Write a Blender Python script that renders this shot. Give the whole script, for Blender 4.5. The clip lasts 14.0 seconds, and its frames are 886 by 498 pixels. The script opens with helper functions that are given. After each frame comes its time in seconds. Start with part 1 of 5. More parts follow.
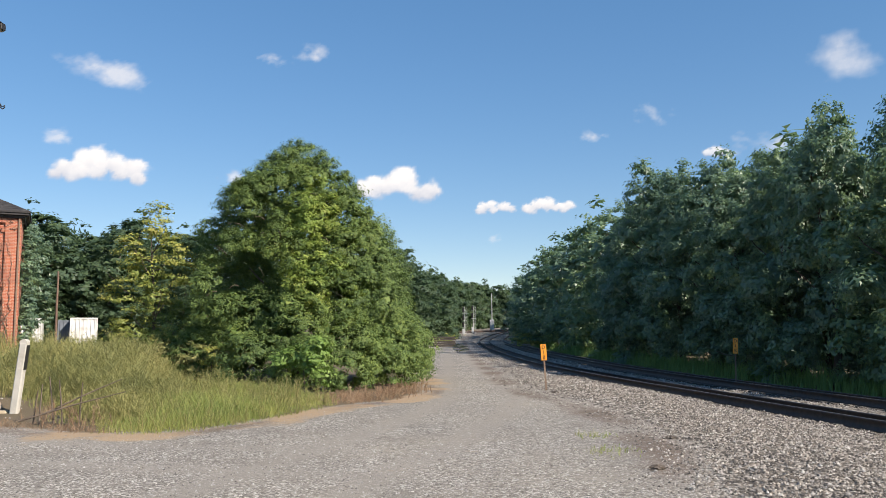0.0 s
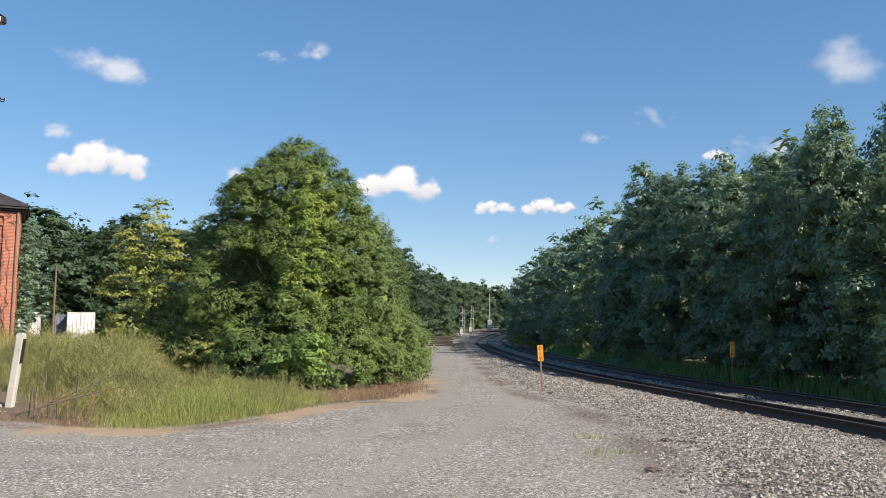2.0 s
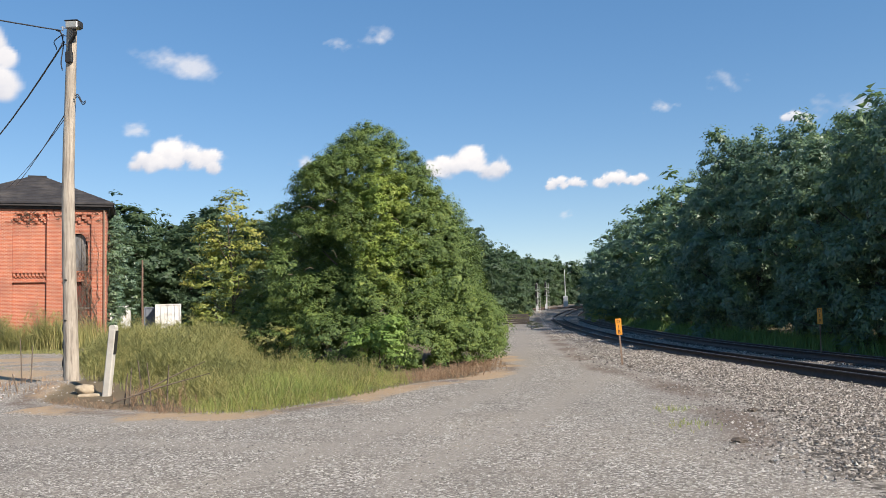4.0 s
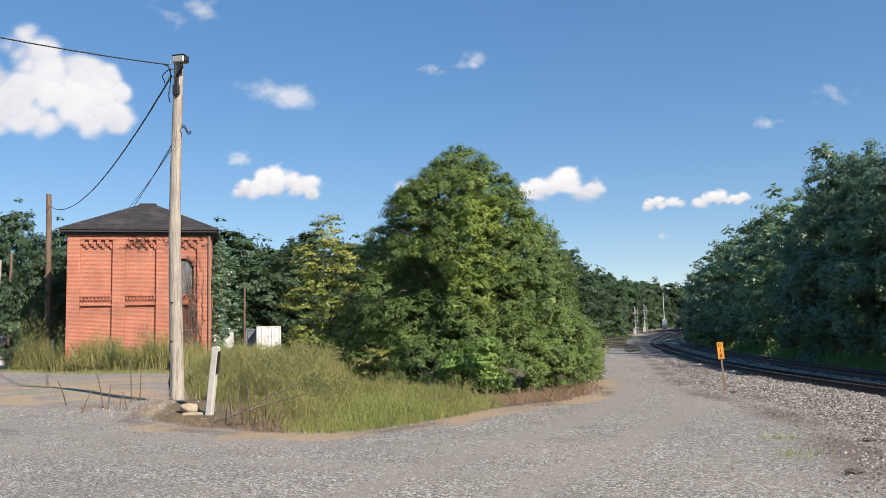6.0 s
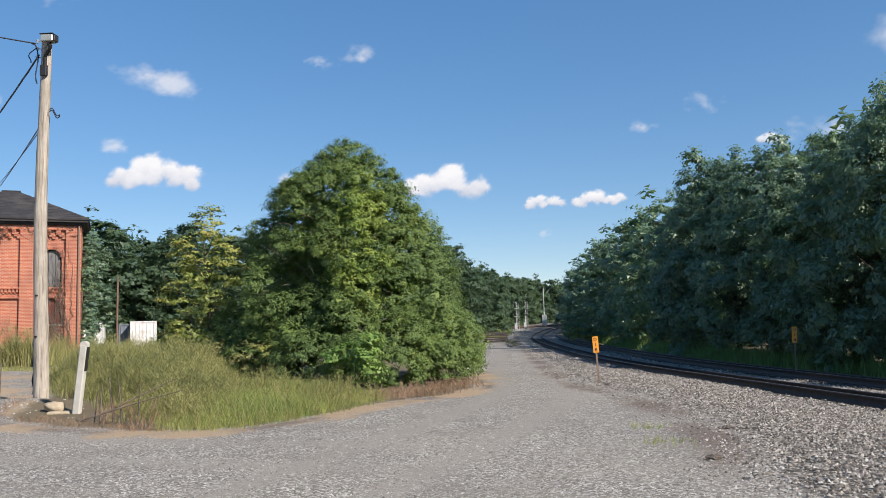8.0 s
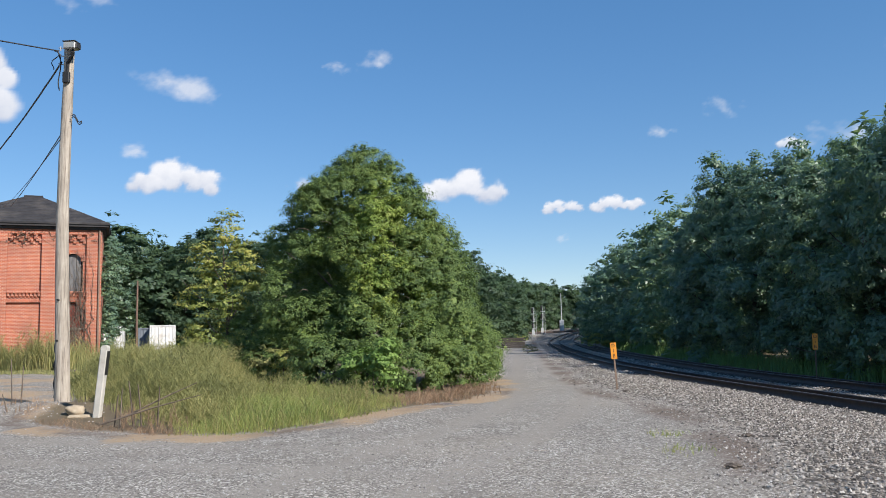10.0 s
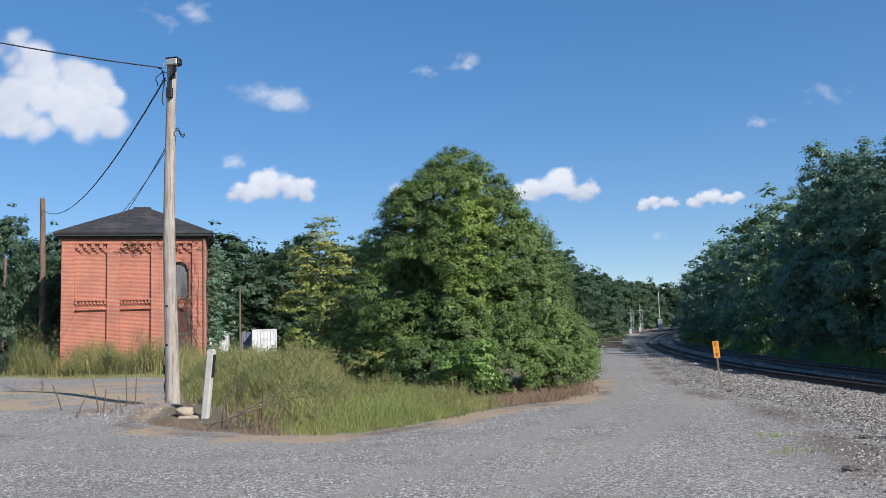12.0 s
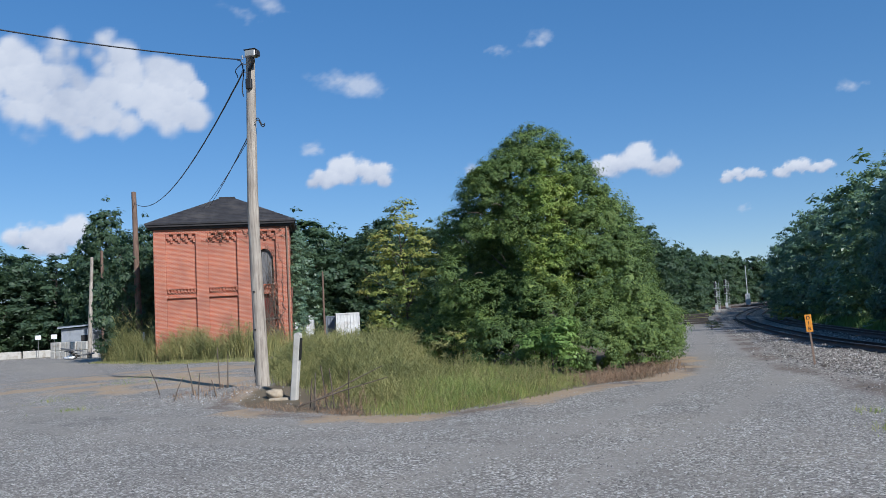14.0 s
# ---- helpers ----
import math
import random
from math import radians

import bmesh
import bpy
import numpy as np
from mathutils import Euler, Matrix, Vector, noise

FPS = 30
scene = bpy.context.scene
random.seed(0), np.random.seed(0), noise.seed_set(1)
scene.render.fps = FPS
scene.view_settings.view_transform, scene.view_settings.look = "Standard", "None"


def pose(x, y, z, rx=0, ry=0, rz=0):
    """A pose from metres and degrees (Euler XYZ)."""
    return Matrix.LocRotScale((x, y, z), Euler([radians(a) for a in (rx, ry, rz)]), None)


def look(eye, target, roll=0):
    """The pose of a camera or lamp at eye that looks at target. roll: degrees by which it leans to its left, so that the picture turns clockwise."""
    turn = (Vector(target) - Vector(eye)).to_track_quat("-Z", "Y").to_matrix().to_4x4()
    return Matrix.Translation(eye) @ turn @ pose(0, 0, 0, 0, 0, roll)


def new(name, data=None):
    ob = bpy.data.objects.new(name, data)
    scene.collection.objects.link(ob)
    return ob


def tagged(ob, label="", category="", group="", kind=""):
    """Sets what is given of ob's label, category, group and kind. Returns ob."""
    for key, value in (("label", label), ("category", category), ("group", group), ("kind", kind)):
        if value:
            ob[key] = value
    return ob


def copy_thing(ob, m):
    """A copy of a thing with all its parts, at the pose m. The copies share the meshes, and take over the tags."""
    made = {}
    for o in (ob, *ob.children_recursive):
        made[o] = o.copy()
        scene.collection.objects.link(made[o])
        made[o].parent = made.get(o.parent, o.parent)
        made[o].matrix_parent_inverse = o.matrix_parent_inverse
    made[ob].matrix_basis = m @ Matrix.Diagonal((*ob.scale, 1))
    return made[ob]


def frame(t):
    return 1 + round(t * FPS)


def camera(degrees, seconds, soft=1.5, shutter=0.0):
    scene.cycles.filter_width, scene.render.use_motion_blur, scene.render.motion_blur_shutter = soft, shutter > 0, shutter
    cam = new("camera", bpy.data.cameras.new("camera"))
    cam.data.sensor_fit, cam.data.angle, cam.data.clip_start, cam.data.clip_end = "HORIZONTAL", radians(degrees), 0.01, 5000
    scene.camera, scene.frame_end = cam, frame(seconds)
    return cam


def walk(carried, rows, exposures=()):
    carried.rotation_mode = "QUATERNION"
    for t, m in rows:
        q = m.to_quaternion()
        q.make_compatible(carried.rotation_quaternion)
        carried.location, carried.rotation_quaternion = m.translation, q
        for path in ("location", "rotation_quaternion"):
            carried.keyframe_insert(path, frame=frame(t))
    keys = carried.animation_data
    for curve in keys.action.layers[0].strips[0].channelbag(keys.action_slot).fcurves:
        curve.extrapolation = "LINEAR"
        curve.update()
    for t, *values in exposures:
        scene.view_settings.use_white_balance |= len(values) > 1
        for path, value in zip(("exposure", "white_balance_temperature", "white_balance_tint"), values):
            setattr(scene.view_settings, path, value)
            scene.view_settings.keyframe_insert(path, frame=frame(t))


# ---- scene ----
cam = camera(56.8, 14.0, soft=0.62)
PATH = [
    (0, (-0.032, -0.038, 1.634), (-0.037, 1.953, 1.826), -0.2),
    (0.5, (-0.035, -0.03, 1.635), (-0.045, 1.961, 1.826), 0.4),
    (1, (-0.029, -0.035, 1.632), (-0.038, 1.956, 1.825), 0.8),
    (1.5, (-0.025, -0.039, 1.63), (-0.028, 1.951, 1.826), 0.8),
    (2, (-0.017, -0.034, 1.632), (-0.019, 1.956, 1.823), 0.6),
    (2.5, (-0.006, -0.026, 1.628), (-0.016, 1.967, 1.8), -0.0),
    (3, (0.012, -0.023, 1.618), (-0.031, 1.971, 1.768), -0.7),
    (3.5, (0.0, -0.026, 1.618), (-0.1, 1.966, 1.759), -1.3),
    (4, (-0.02, -0.028, 1.609), (-0.199, 1.959, 1.752), -1.6),
    (4.2, (-0.023, -0.021, 1.607), (-0.247, 1.96, 1.757), -1.7),
    (5.3, (-0.008, 0.005, 1.598), (-0.44, 1.95, 1.788), -1.7),
    (6.3, (0.011, 0.026, 1.59), (-0.351, 1.982, 1.797), -1.3),
    (6.5, (0.016, 0.024, 1.587), (-0.3, 1.989, 1.791), -1.4),
    (7, (0.027, 0.018, 1.582), (-0.173, 1.999, 1.772), -1.4),
    (7.2, (0.028, 0.02, 1.578), (-0.146, 2.004, 1.761), -1.5),
    (8.2, (0.028, 0.012, 1.581), (-0.098, 2.0, 1.768), -1.4),
    (9.3, (0.026, 0.004, 1.585), (-0.126, 1.99, 1.776), -1.3),
    (9.5, (0.025, 0.004, 1.59), (-0.132, 1.988, 1.784), -1.3),
    (10, (0.021, 0.0, 1.594), (-0.148, 1.983, 1.793), -1.2),
    (10.5, (0.021, 0.003, 1.589), (-0.176, 1.983, 1.791), -1.1),
    (11, (0.019, 0.007, 1.589), (-0.227, 1.981, 1.793), -1.1),
    (11.5, (0.017, 0.01, 1.584), (-0.301, 1.973, 1.791), -1.4),
    (12, (0.003, 0.036, 1.583), (-0.389, 1.986, 1.791), -1.9),
    (12.5, (0.005, 0.049, 1.575), (-0.435, 1.989, 1.781), -2.5),
    (13, (-0.001, 0.045, 1.573), (-0.478, 1.977, 1.774), -2.8),
    (13.5, (-0.009, 0.033, 1.575), (-0.532, 1.956, 1.752), -3.1),
    (14, (-0.01, 0.028, 1.57), (-0.59, 1.935, 1.74), -3.1),
]
EXPOSURE = [(0, 0.90, 6750, 13), (4.2, 0.86, 6700, 13), (7.2, 0.78, 6500, 13), (9.5, 0.76, 6250, 12), (12, 0.60, 5850, 12), (14, 0.40, 5600, 11)]
walk(cam, [(t, look(eye, target, roll)) for t, eye, target, roll in PATH], EXPOSURE)

# ---- light ----
SUN_EL, SUN_TO = radians(35), Vector((0.82, -0.57, 0)).normalized()
world = bpy.data.worlds.new("sky")
scene.world = world
world.use_nodes = True
wt = world.node_tree
sky = wt.nodes.new("ShaderNodeTexSky")
sky.sky_type, sky.sun_disc = "NISHITA", False
sky.sun_elevation, sky.sun_rotation = SUN_EL, math.atan2(SUN_TO.x, SUN_TO.y)
sky.air_density, sky.dust_density, sky.ozone_density = 1.0, 0.0, 2.6
sky.altitude = 1500.0
even = wt.nodes.new("ShaderNodeGamma")
even.inputs["Gamma"].default_value = 0.60
rich = wt.nodes.new("ShaderNodeHueSaturation")
rich.inputs["Saturation"].default_value = 1.58
rich.inputs["Hue"].default_value = 0.503
wt.links.new(sky.outputs[0], even.inputs["Color"])
wt.links.new(even.outputs[0], rich.inputs["Color"])
wt.links.new(rich.outputs[0], wt.nodes["Background"].inputs[0])
wt.nodes["Background"].inputs[1].default_value = 0.15
sun = new("sun", bpy.data.lights.new("sun", "SUN"))
sun.data.energy, sun.data.angle, sun.data.color = 4.1, radians(0.53), (1.0, 0.93, 0.82)
sun.matrix_world = look((0, 0, 0), (-SUN_TO.x * math.cos(SUN_EL), -SUN_TO.y * math.cos(SUN_EL), -math.sin(SUN_EL)))


# ---- materials ----
def nodes(name):
    m = bpy.data.materials.new(name)
    m.use_nodes = True
    t = m.node_tree
    return m, t, t.nodes["Principled BSDF"]


def add(t, kind, **values):
    n = t.nodes.new("ShaderNode" + kind)
    for key, v in values.items():
        n.inputs[key.replace("_", " ")].default_value = v
    return n


def ramp(t, fac, stops):
    n = t.nodes.new("ShaderNodeValToRGB")
    el = n.color_ramp.elements
    while len(el) < len(stops):
        el.new(0.5)
    for e, (p, c) in zip(el, stops):
        e.position, e.color = p, (*c, 1)
    t.links.new(fac, n.inputs[0])
    return n.outputs[0]


def mix(t, fac, a, b, how="MIX"):
    n = t.nodes.new("ShaderNodeMix")
    n.data_type, n.blend_type = "RGBA", how
    for sock, v in ((n.inputs[0], fac), (n.inputs[6], a), (n.inputs[7], b)):
        if isinstance(v, (int, float)):
            sock.default_value = v
        elif isinstance(v, tuple):
            sock.default_value = (*v, 1)
        else:
            t.links.new(v, sock)
    return n.outputs[2]


def calc(t, how, a, b=0.0, clamp=False):
    n = t.nodes.new("ShaderNodeMath")
    n.operation, n.use_clamp = how, clamp
    for sock, v in ((n.inputs[0], a), (n.inputs[1], b)):
        if isinstance(v, (int, float)):
            sock.default_value = v
        else:
            t.links.new(v, sock)
    return n.outputs[0]


def noise_of(t, scale, detail=6.0, rough=0.6, coords=None):
    n = add(t, "TexNoise", Scale=scale, Detail=detail, Roughness=rough)
    if coords is None:
        coords = t.nodes.new("ShaderNodeTexCoord").outputs["Object"]
    t.links.new(coords, n.inputs["Vector"])
    return n.outputs[0]


def bump(t, bsdf, height, strength, distance):
    n = add(t, "Bump", Strength=strength, Distance=distance)
    t.links.new(height, n.inputs["Height"])
    t.links.new(n.outputs[0], bsdf.inputs["Normal"])


def plain(name, a, b, scale=6.0, rough=0.8, relief=0.3, distance=0.01, metal=0.0, stain=None):
    """Two tones blended by noise at two scales, with fine relief."""
    m, t, s = nodes(name)
    fine, wide = noise_of(t, scale * 9, 8), noise_of(t, scale, 4)
    col = mix(t, ramp(t, wide, [(0.35, (0, 0, 0)), (0.65, (1, 1, 1))]), a, b)
    col = mix(t, calc(t, "MULTIPLY", fine, 0.5), col, tuple(v * 0.55 for v in a))
    if stain:
        col = mix(t, ramp(t, noise_of(t, scale * 0.4, 5), [(0.5, (0, 0, 0)), (0.68, (1, 1, 1))]), col, stain)
    t.links.new(col, s.inputs["Base Color"])
    s.inputs["Roughness"].default_value, s.inputs["Metallic"].default_value = rough, metal
    bump(t, s, fine, relief, distance)
    return m


def leafy(name, tones, gloss=0.52, through_light=0.32, glow=(0.17, 0.26, 0.05), sheen=0.4):
    """Leaves: each island takes its own tone; light passes through thin blades."""
    m, t, s = nodes(name)
    geo = t.nodes.new("ShaderNodeNewGeometry")
    wide = noise_of(t, 0.55, 3)
    one = t.nodes.new("ShaderNodeObjectInfo")
    each = calc(t, "MULTIPLY", calc(t, "SUBTRACT", one.outputs["Random"], 0.5), 0.34)
    pick = calc(t, "ADD", calc(t, "MULTIPLY", geo.outputs["Random Per Island"], 0.55), calc(t, "MULTIPLY", calc(t, "SUBTRACT", wide, 0.34), 1.35))
    pick = calc(t, "ADD", pick, each, True)
    n = len(tones)
    col = ramp(t, pick, [(i / (n - 1), c) for i, c in enumerate(tones)])
    t.links.new(col, s.inputs["Base Color"])
    s.inputs["Roughness"].default_value = gloss
    s.inputs["Specular IOR Level"].default_value = sheen
    tr = t.nodes.new("ShaderNodeBsdfTranslucent")
    t.links.new(mix(t, 0.4, col, glow), tr.inputs[0])
    ms = t.nodes.new("ShaderNodeMixShader")
    ms.inputs[0].default_value = through_light
    t.links.new(s.outputs[0], ms.inputs[1])
    t.links.new(tr.outputs[0], ms.inputs[2])
    t.links.new(ms.outputs[0], t.nodes["Material Output"].inputs[0])
    return m


def stone_mat(name, tones):
    m, t, s = nodes(name)
    geo, ob = t.nodes.new("ShaderNodeNewGeometry"), t.nodes.new("ShaderNodeObjectInfo")
    pick = calc(t, "FRACT", calc(t, "ADD", geo.outputs["Random Per Island"], ob.outputs["Random"]))
    n = len(tones)
    col = ramp(t, pick, [(i / (n - 1), c) for i, c in enumerate(tones)])
    col = mix(t, calc(t, "MULTIPLY", noise_of(t, 60, 6), 0.5), col, (0.10, 0.09, 0.08))
    t.links.new(col, s.inputs["Base Color"])
    s.inputs["Roughness"].default_value = 0.85
    return m


def ground_mat():
    m, t, s = nodes("gravel_ground")
    pos = t.nodes.new("ShaderNodeTexCoord").outputs["Object"]

    def layer(name):
        a = t.nodes.new("ShaderNodeVertexColor")
        a.layer_name = name
        sep = t.nodes.new("ShaderNodeSeparateColor")
        t.links.new(a.outputs[0], sep.inputs[0])
        return sep

    zones, wear = layer("zones"), layer("wear")

    def cells(scale):
        v = add(t, "TexVoronoi", Scale=scale)
        t.links.new(pos, v.inputs["Vector"])
        sep = t.nodes.new("ShaderNodeSeparateColor")
        t.links.new(v.outputs["Color"], sep.inputs[0])
        return v.outputs["Distance"], sep.outputs[0]

    (fine_d, fine), (chip_d, chip), (big_d, big) = cells(95.0), cells(46.0), cells(17.0)
    grain, patch, broad = noise_of(t, 9, 9, 0.7, pos), noise_of(t, 0.7, 7, 0.66, pos), noise_of(t, 0.16, 5, 0.6, pos)
    tones = [(0.0, (0.11, 0.098, 0.082)), (0.35, (0.225, 0.202, 0.170)), (0.75, (0.40, 0.36, 0.305)), (1.0, (0.82, 0.77, 0.68))]
    coarse = ramp(t, chip, tones)
    small = ramp(t, fine, tones)
    loose = ramp(t, calc(t, "ADD", patch, calc(t, "MULTIPLY", wear.outputs[2], 0.35)), [(0.42, (0, 0, 0)), (0.62, (1, 1, 1))])
    stones = mix(t, loose, small, coarse)
    fines = mix(t, ramp(t, broad, [(0.38, (0, 0, 0)), (0.62, (1, 1, 1))]), (0.165, 0.152, 0.135), (0.38, 0.33, 0.26))
    bare = ramp(t, patch, [(0.36, (1, 1, 1)), (0.60, (0, 0, 0))])
    road = mix(t, calc(t, "MULTIPLY", bare, 0.62), stones, fines)
    edge = calc(t, "MULTIPLY", calc(t, "SUBTRACT", patch, 0.5), 1.3)

    def mask(sep, channel, lo=0.35, hi=0.65, ragged=1.0):
        return ramp(t, calc(t, "ADD", sep.outputs[channel], calc(t, "MULTIPLY", edge, ragged), True), [(lo, (0, 0, 0)), (hi, (1, 1, 1))])

    packed = mix(t, calc(t, "MULTIPLY", fine, 0.4), (0.36, 0.32, 0.265), (0.22, 0.20, 0.175))
    road = mix(t, calc(t, "MULTIPLY", mask(wear, 0, 0.30, 0.80), 0.75), road, packed)
    dirt = mix(t, grain, (0.20, 0.135, 0.095), (0.11, 0.085, 0.066))
    road = mix(t, calc(t, "MULTIPLY", mask(wear, 1, 0.35, 0.85, 1.4), 0.8), road, dirt)
    road = mix(t, calc(t, "MULTIPLY", grain, 0.22), road, (0.14, 0.13, 0.12))
    sand = mix(t, grain, (0.52, 0.36, 0.205), (0.33, 0.23, 0.14))
    sand = mix(t, calc(t, "MULTIPLY", ramp(t, fine, [(0.70, (0, 0, 0)), (0.9, (1, 1, 1))]), 0.55), sand, (0.42, 0.38, 0.32))
    soil = mix(t, patch, (0.12, 0.095, 0.058), (0.20, 0.155, 0.10))
    bed = ramp(t, big, [(0.0, (0.045, 0.039, 0.033)), (0.5, (0.18, 0.158, 0.13)), (1.0, (0.44, 0.40, 0.345))])
    col = mix(t, calc(t, "MULTIPLY", mask(zones, 0, 0.34, 0.72, 1.8), 0.92), road, sand)
    col = mix(t, mask(zones, 2), col, bed)
    col = mix(t, mask(zones, 1, 0.30, 0.75, 1.3), col, soil)
    t.links.new(col, s.inputs["Base Color"])
    s.inputs["Roughness"].default_value = 0.9
    s.inputs["Specular IOR Level"].default_value = 0.2
    height = calc(t, "ADD", calc(t, "MULTIPLY", calc(t, "ADD", fine_d, chip_d), -0.7), calc(t, "MULTIPLY", grain, 0.6))
    bump(t, s, height, 0.7, 0.016)
    return m


def brick_mat():
    m, t, s = nodes("red_brick")
    pos = t.nodes.new("ShaderNodeTexCoord").outputs["Object"]
    sep = t.nodes.new("ShaderNodeSeparateXYZ")
    t.links.new(pos, sep.inputs[0])
    com = t.nodes.new("ShaderNodeCombineXYZ")
    t.links.new(calc(t, "ADD", sep.outputs[0], sep.outputs[1]), com.inputs[0])
    t.links.new(sep.outputs[2], com.inputs[1])
    br = add(t, "TexBrick", Scale=1.0, Mortar_Size=0.012, Brick_Width=0.215, Row_Height=0.075, Mortar_Smooth=0.2, Bias=0.1)
    br.inputs["Color1"].default_value = (0.46, 0.115, 0.044, 1)
    br.inputs["Color2"].default_value = (0.30, 0.062, 0.034, 1)
    br.inputs["Mortar"].default_value = (0.50, 0.33, 0.24, 1)
    t.links.new(com.outputs[0], br.inputs["Vector"])
    stain = ramp(t, noise_of(t, 0.8, 6, 0.6, pos), [(0.44, (0, 0, 0)), (0.68, (1, 1, 1))])
    col = mix(t, calc(t, "MULTIPLY", stain, 0.5), br.outputs[0], (0.14, 0.075, 0.06))
    col = mix(t, calc(t, "MULTIPLY", noise_of(t, 5, 7, 0.6, pos), 0.35), col, (0.50, 0.15, 0.075))
    t.links.new(col, s.inputs["Base Color"])
    s.inputs["Roughness"].default_value = 0.88
    bump(t, s, br.outputs["Fac"], -0.5, 0.01)
    return m


def wood_mat(name, a, b, c):
    """Weathered timber with long grain and checks along z."""
    m, t, s = nodes(name)
    mp = t.nodes.new("ShaderNodeMapping")
    mp.inputs["Scale"].default_value = (1, 1, 0.06)
    t.links.new(t.nodes.new("ShaderNodeTexCoord").outputs["Object"], mp.inputs[0])
    grain, wide = noise_of(t, 22, 8, 0.65, mp.outputs[0]), noise_of(t, 1.2, 4)
    col = ramp(t, grain, [(0.32, c), (0.48, a), (0.68, b)])
    col = mix(t, ramp(t, wide, [(0.45, (0, 0, 0)), (0.75, (1, 1, 1))]), col, tuple((x + y) / 2 for x, y in zip(a, c)))
    t.links.new(col, s.inputs["Base Color"])
    s.inputs["Roughness"].default_value = 0.85
    bump(t, s, grain, 0.8, 0.02)
    return m


def cloud_mat():
    """Far vapour that glows by itself: its thickness and its painted sunlit side are carried by the sheet."""
    m, t, s = nodes("cloud_vapour")
    t.nodes.remove(s)
    a = t.nodes.new("ShaderNodeVertexColor")
    a.layer_name = "vapour"
    sep = t.nodes.new("ShaderNodeSeparateColor")
    t.links.new(a.outputs[0], sep.inputs[0])
    frayed = calc(t, "MULTIPLY", calc(t, "SUBTRACT", noise_of(t, 0.05, 5, 0.6), 0.5), 0.22)
    dense = calc(t, "MULTIPLY", calc(t, "ADD", sep.outputs[0], calc(t, "MULTIPLY", frayed, calc(t, "MULTIPLY", sep.outputs[0], 2.0, True))), 1.0, True)
    em = t.nodes.new("ShaderNodeEmission")
    t.links.new(ramp(t, sep.outputs[1], [(0.0, (0.50, 0.56, 0.68)), (0.55, (0.80, 0.82, 0.86)), (1.0, (0.97, 0.965, 0.96))]), em.inputs[0])
    em.inputs[1].default_value = CLOUD_GLOW
    tr = t.nodes.new("ShaderNodeBsdfTransparent")
    ms = t.nodes.new("ShaderNodeMixShader")
    t.links.new(dense, ms.inputs[0])
    t.links.new(tr.outputs[0], ms.inputs[1])
    t.links.new(em.outputs[0], ms.inputs[2])
    t.links.new(ms.outputs[0], t.nodes["Material Output"].inputs[0])
    return m


CLOUD_GLOW = 0.58
GROUND, BRICK, CLOUD = ground_mat(), brick_mat(), cloud_mat()
VINE = leafy("vine_leaves", [(0.078, 0.125, 0.048), (0.13, 0.195, 0.06), (0.20, 0.27, 0.07), (0.32, 0.365, 0.09)], 0.55, 0.32, (0.20, 0.27, 0.05), 0.28)
# Lit counterpart of VINE: sunlight put into a paler, yellower green.
LIT_CREEPER = leafy("lit_creeper_leaves", [(0.11, 0.19, 0.05), (0.19, 0.28, 0.065), (0.28, 0.36, 0.08), (0.40, 0.43, 0.11)], 0.5, 0.35, (0.28, 0.36, 0.06), 0.3)
# Bluish veil of haze put into both wood tones; WOODS also lifted against shade.
WOODS = leafy("wood_leaves", [(0.110, 0.185, 0.138), (0.150, 0.235, 0.155), (0.20, 0.295, 0.155), (0.33, 0.41, 0.16)], 0.42, 0.42, (0.16, 0.26, 0.07), 0.7)
FARWOODS = leafy("far_wood_leaves", [(0.060, 0.100, 0.066), (0.080, 0.130, 0.075), (0.102, 0.158, 0.078), (0.14, 0.195, 0.082)], 0.5, 0.48, (0.13, 0.21, 0.07), 0.4)
YELLOW = leafy("yellowing_leaves", [(0.13, 0.18, 0.05), (0.23, 0.27, 0.06), (0.37, 0.36, 0.085), (0.50, 0.41, 0.12)])
BRIGHT = leafy("bright_leaves", [(0.13, 0.22, 0.055), (0.21, 0.32, 0.075), (0.30, 0.42, 0.10)])
GRASS = leafy("green_grass", [(0.12, 0.20, 0.055), (0.23, 0.295, 0.08), (0.37, 0.375, 0.11), (0.52, 0.455, 0.20)], 0.6, 0.34, (0.30, 0.36, 0.08))
WEED = leafy("feathery_weed", [(0.14, 0.155, 0.065), (0.24, 0.245, 0.085), (0.35, 0.325, 0.12), (0.47, 0.385, 0.18)], 0.7, 0.30, (0.30, 0.30, 0.10))
SHADY = leafy("shade_grass", [(0.13, 0.23, 0.085), (0.20, 0.32, 0.10), (0.27, 0.39, 0.12)], 0.6)
STRAW = leafy("dead_grass", [(0.13, 0.07, 0.04), (0.24, 0.14, 0.085), (0.40, 0.28, 0.18), (0.20, 0.10, 0.06)], 0.8, 0.15)
BARK = plain("bark", (0.09, 0.07, 0.055), (0.16, 0.13, 0.10), 4, 0.9, 0.8, 0.03)
TWIG = plain("dry_twig", (0.10, 0.075, 0.055), (0.20, 0.15, 0.11), 8, 0.9, 0.5)
POLE_GREY = wood_mat("weathered_pole", (0.36, 0.31, 0.25), (0.50, 0.44, 0.36), (0.11, 0.085, 0.065))
POLE_BROWN = wood_mat("brown_pole", (0.17, 0.105, 0.072), (0.24, 0.155, 0.11), (0.06, 0.04, 0.03))
TIE = wood_mat("creosoted_tie", (0.055, 0.045, 0.038), (0.09, 0.075, 0.06), (0.02, 0.017, 0.015))
CONCRETE = plain("concrete", (0.50, 0.47, 0.41), (0.60, 0.56, 0.49), 5, 0.9, 0.4, 0.01, stain=(0.33, 0.29, 0.23))
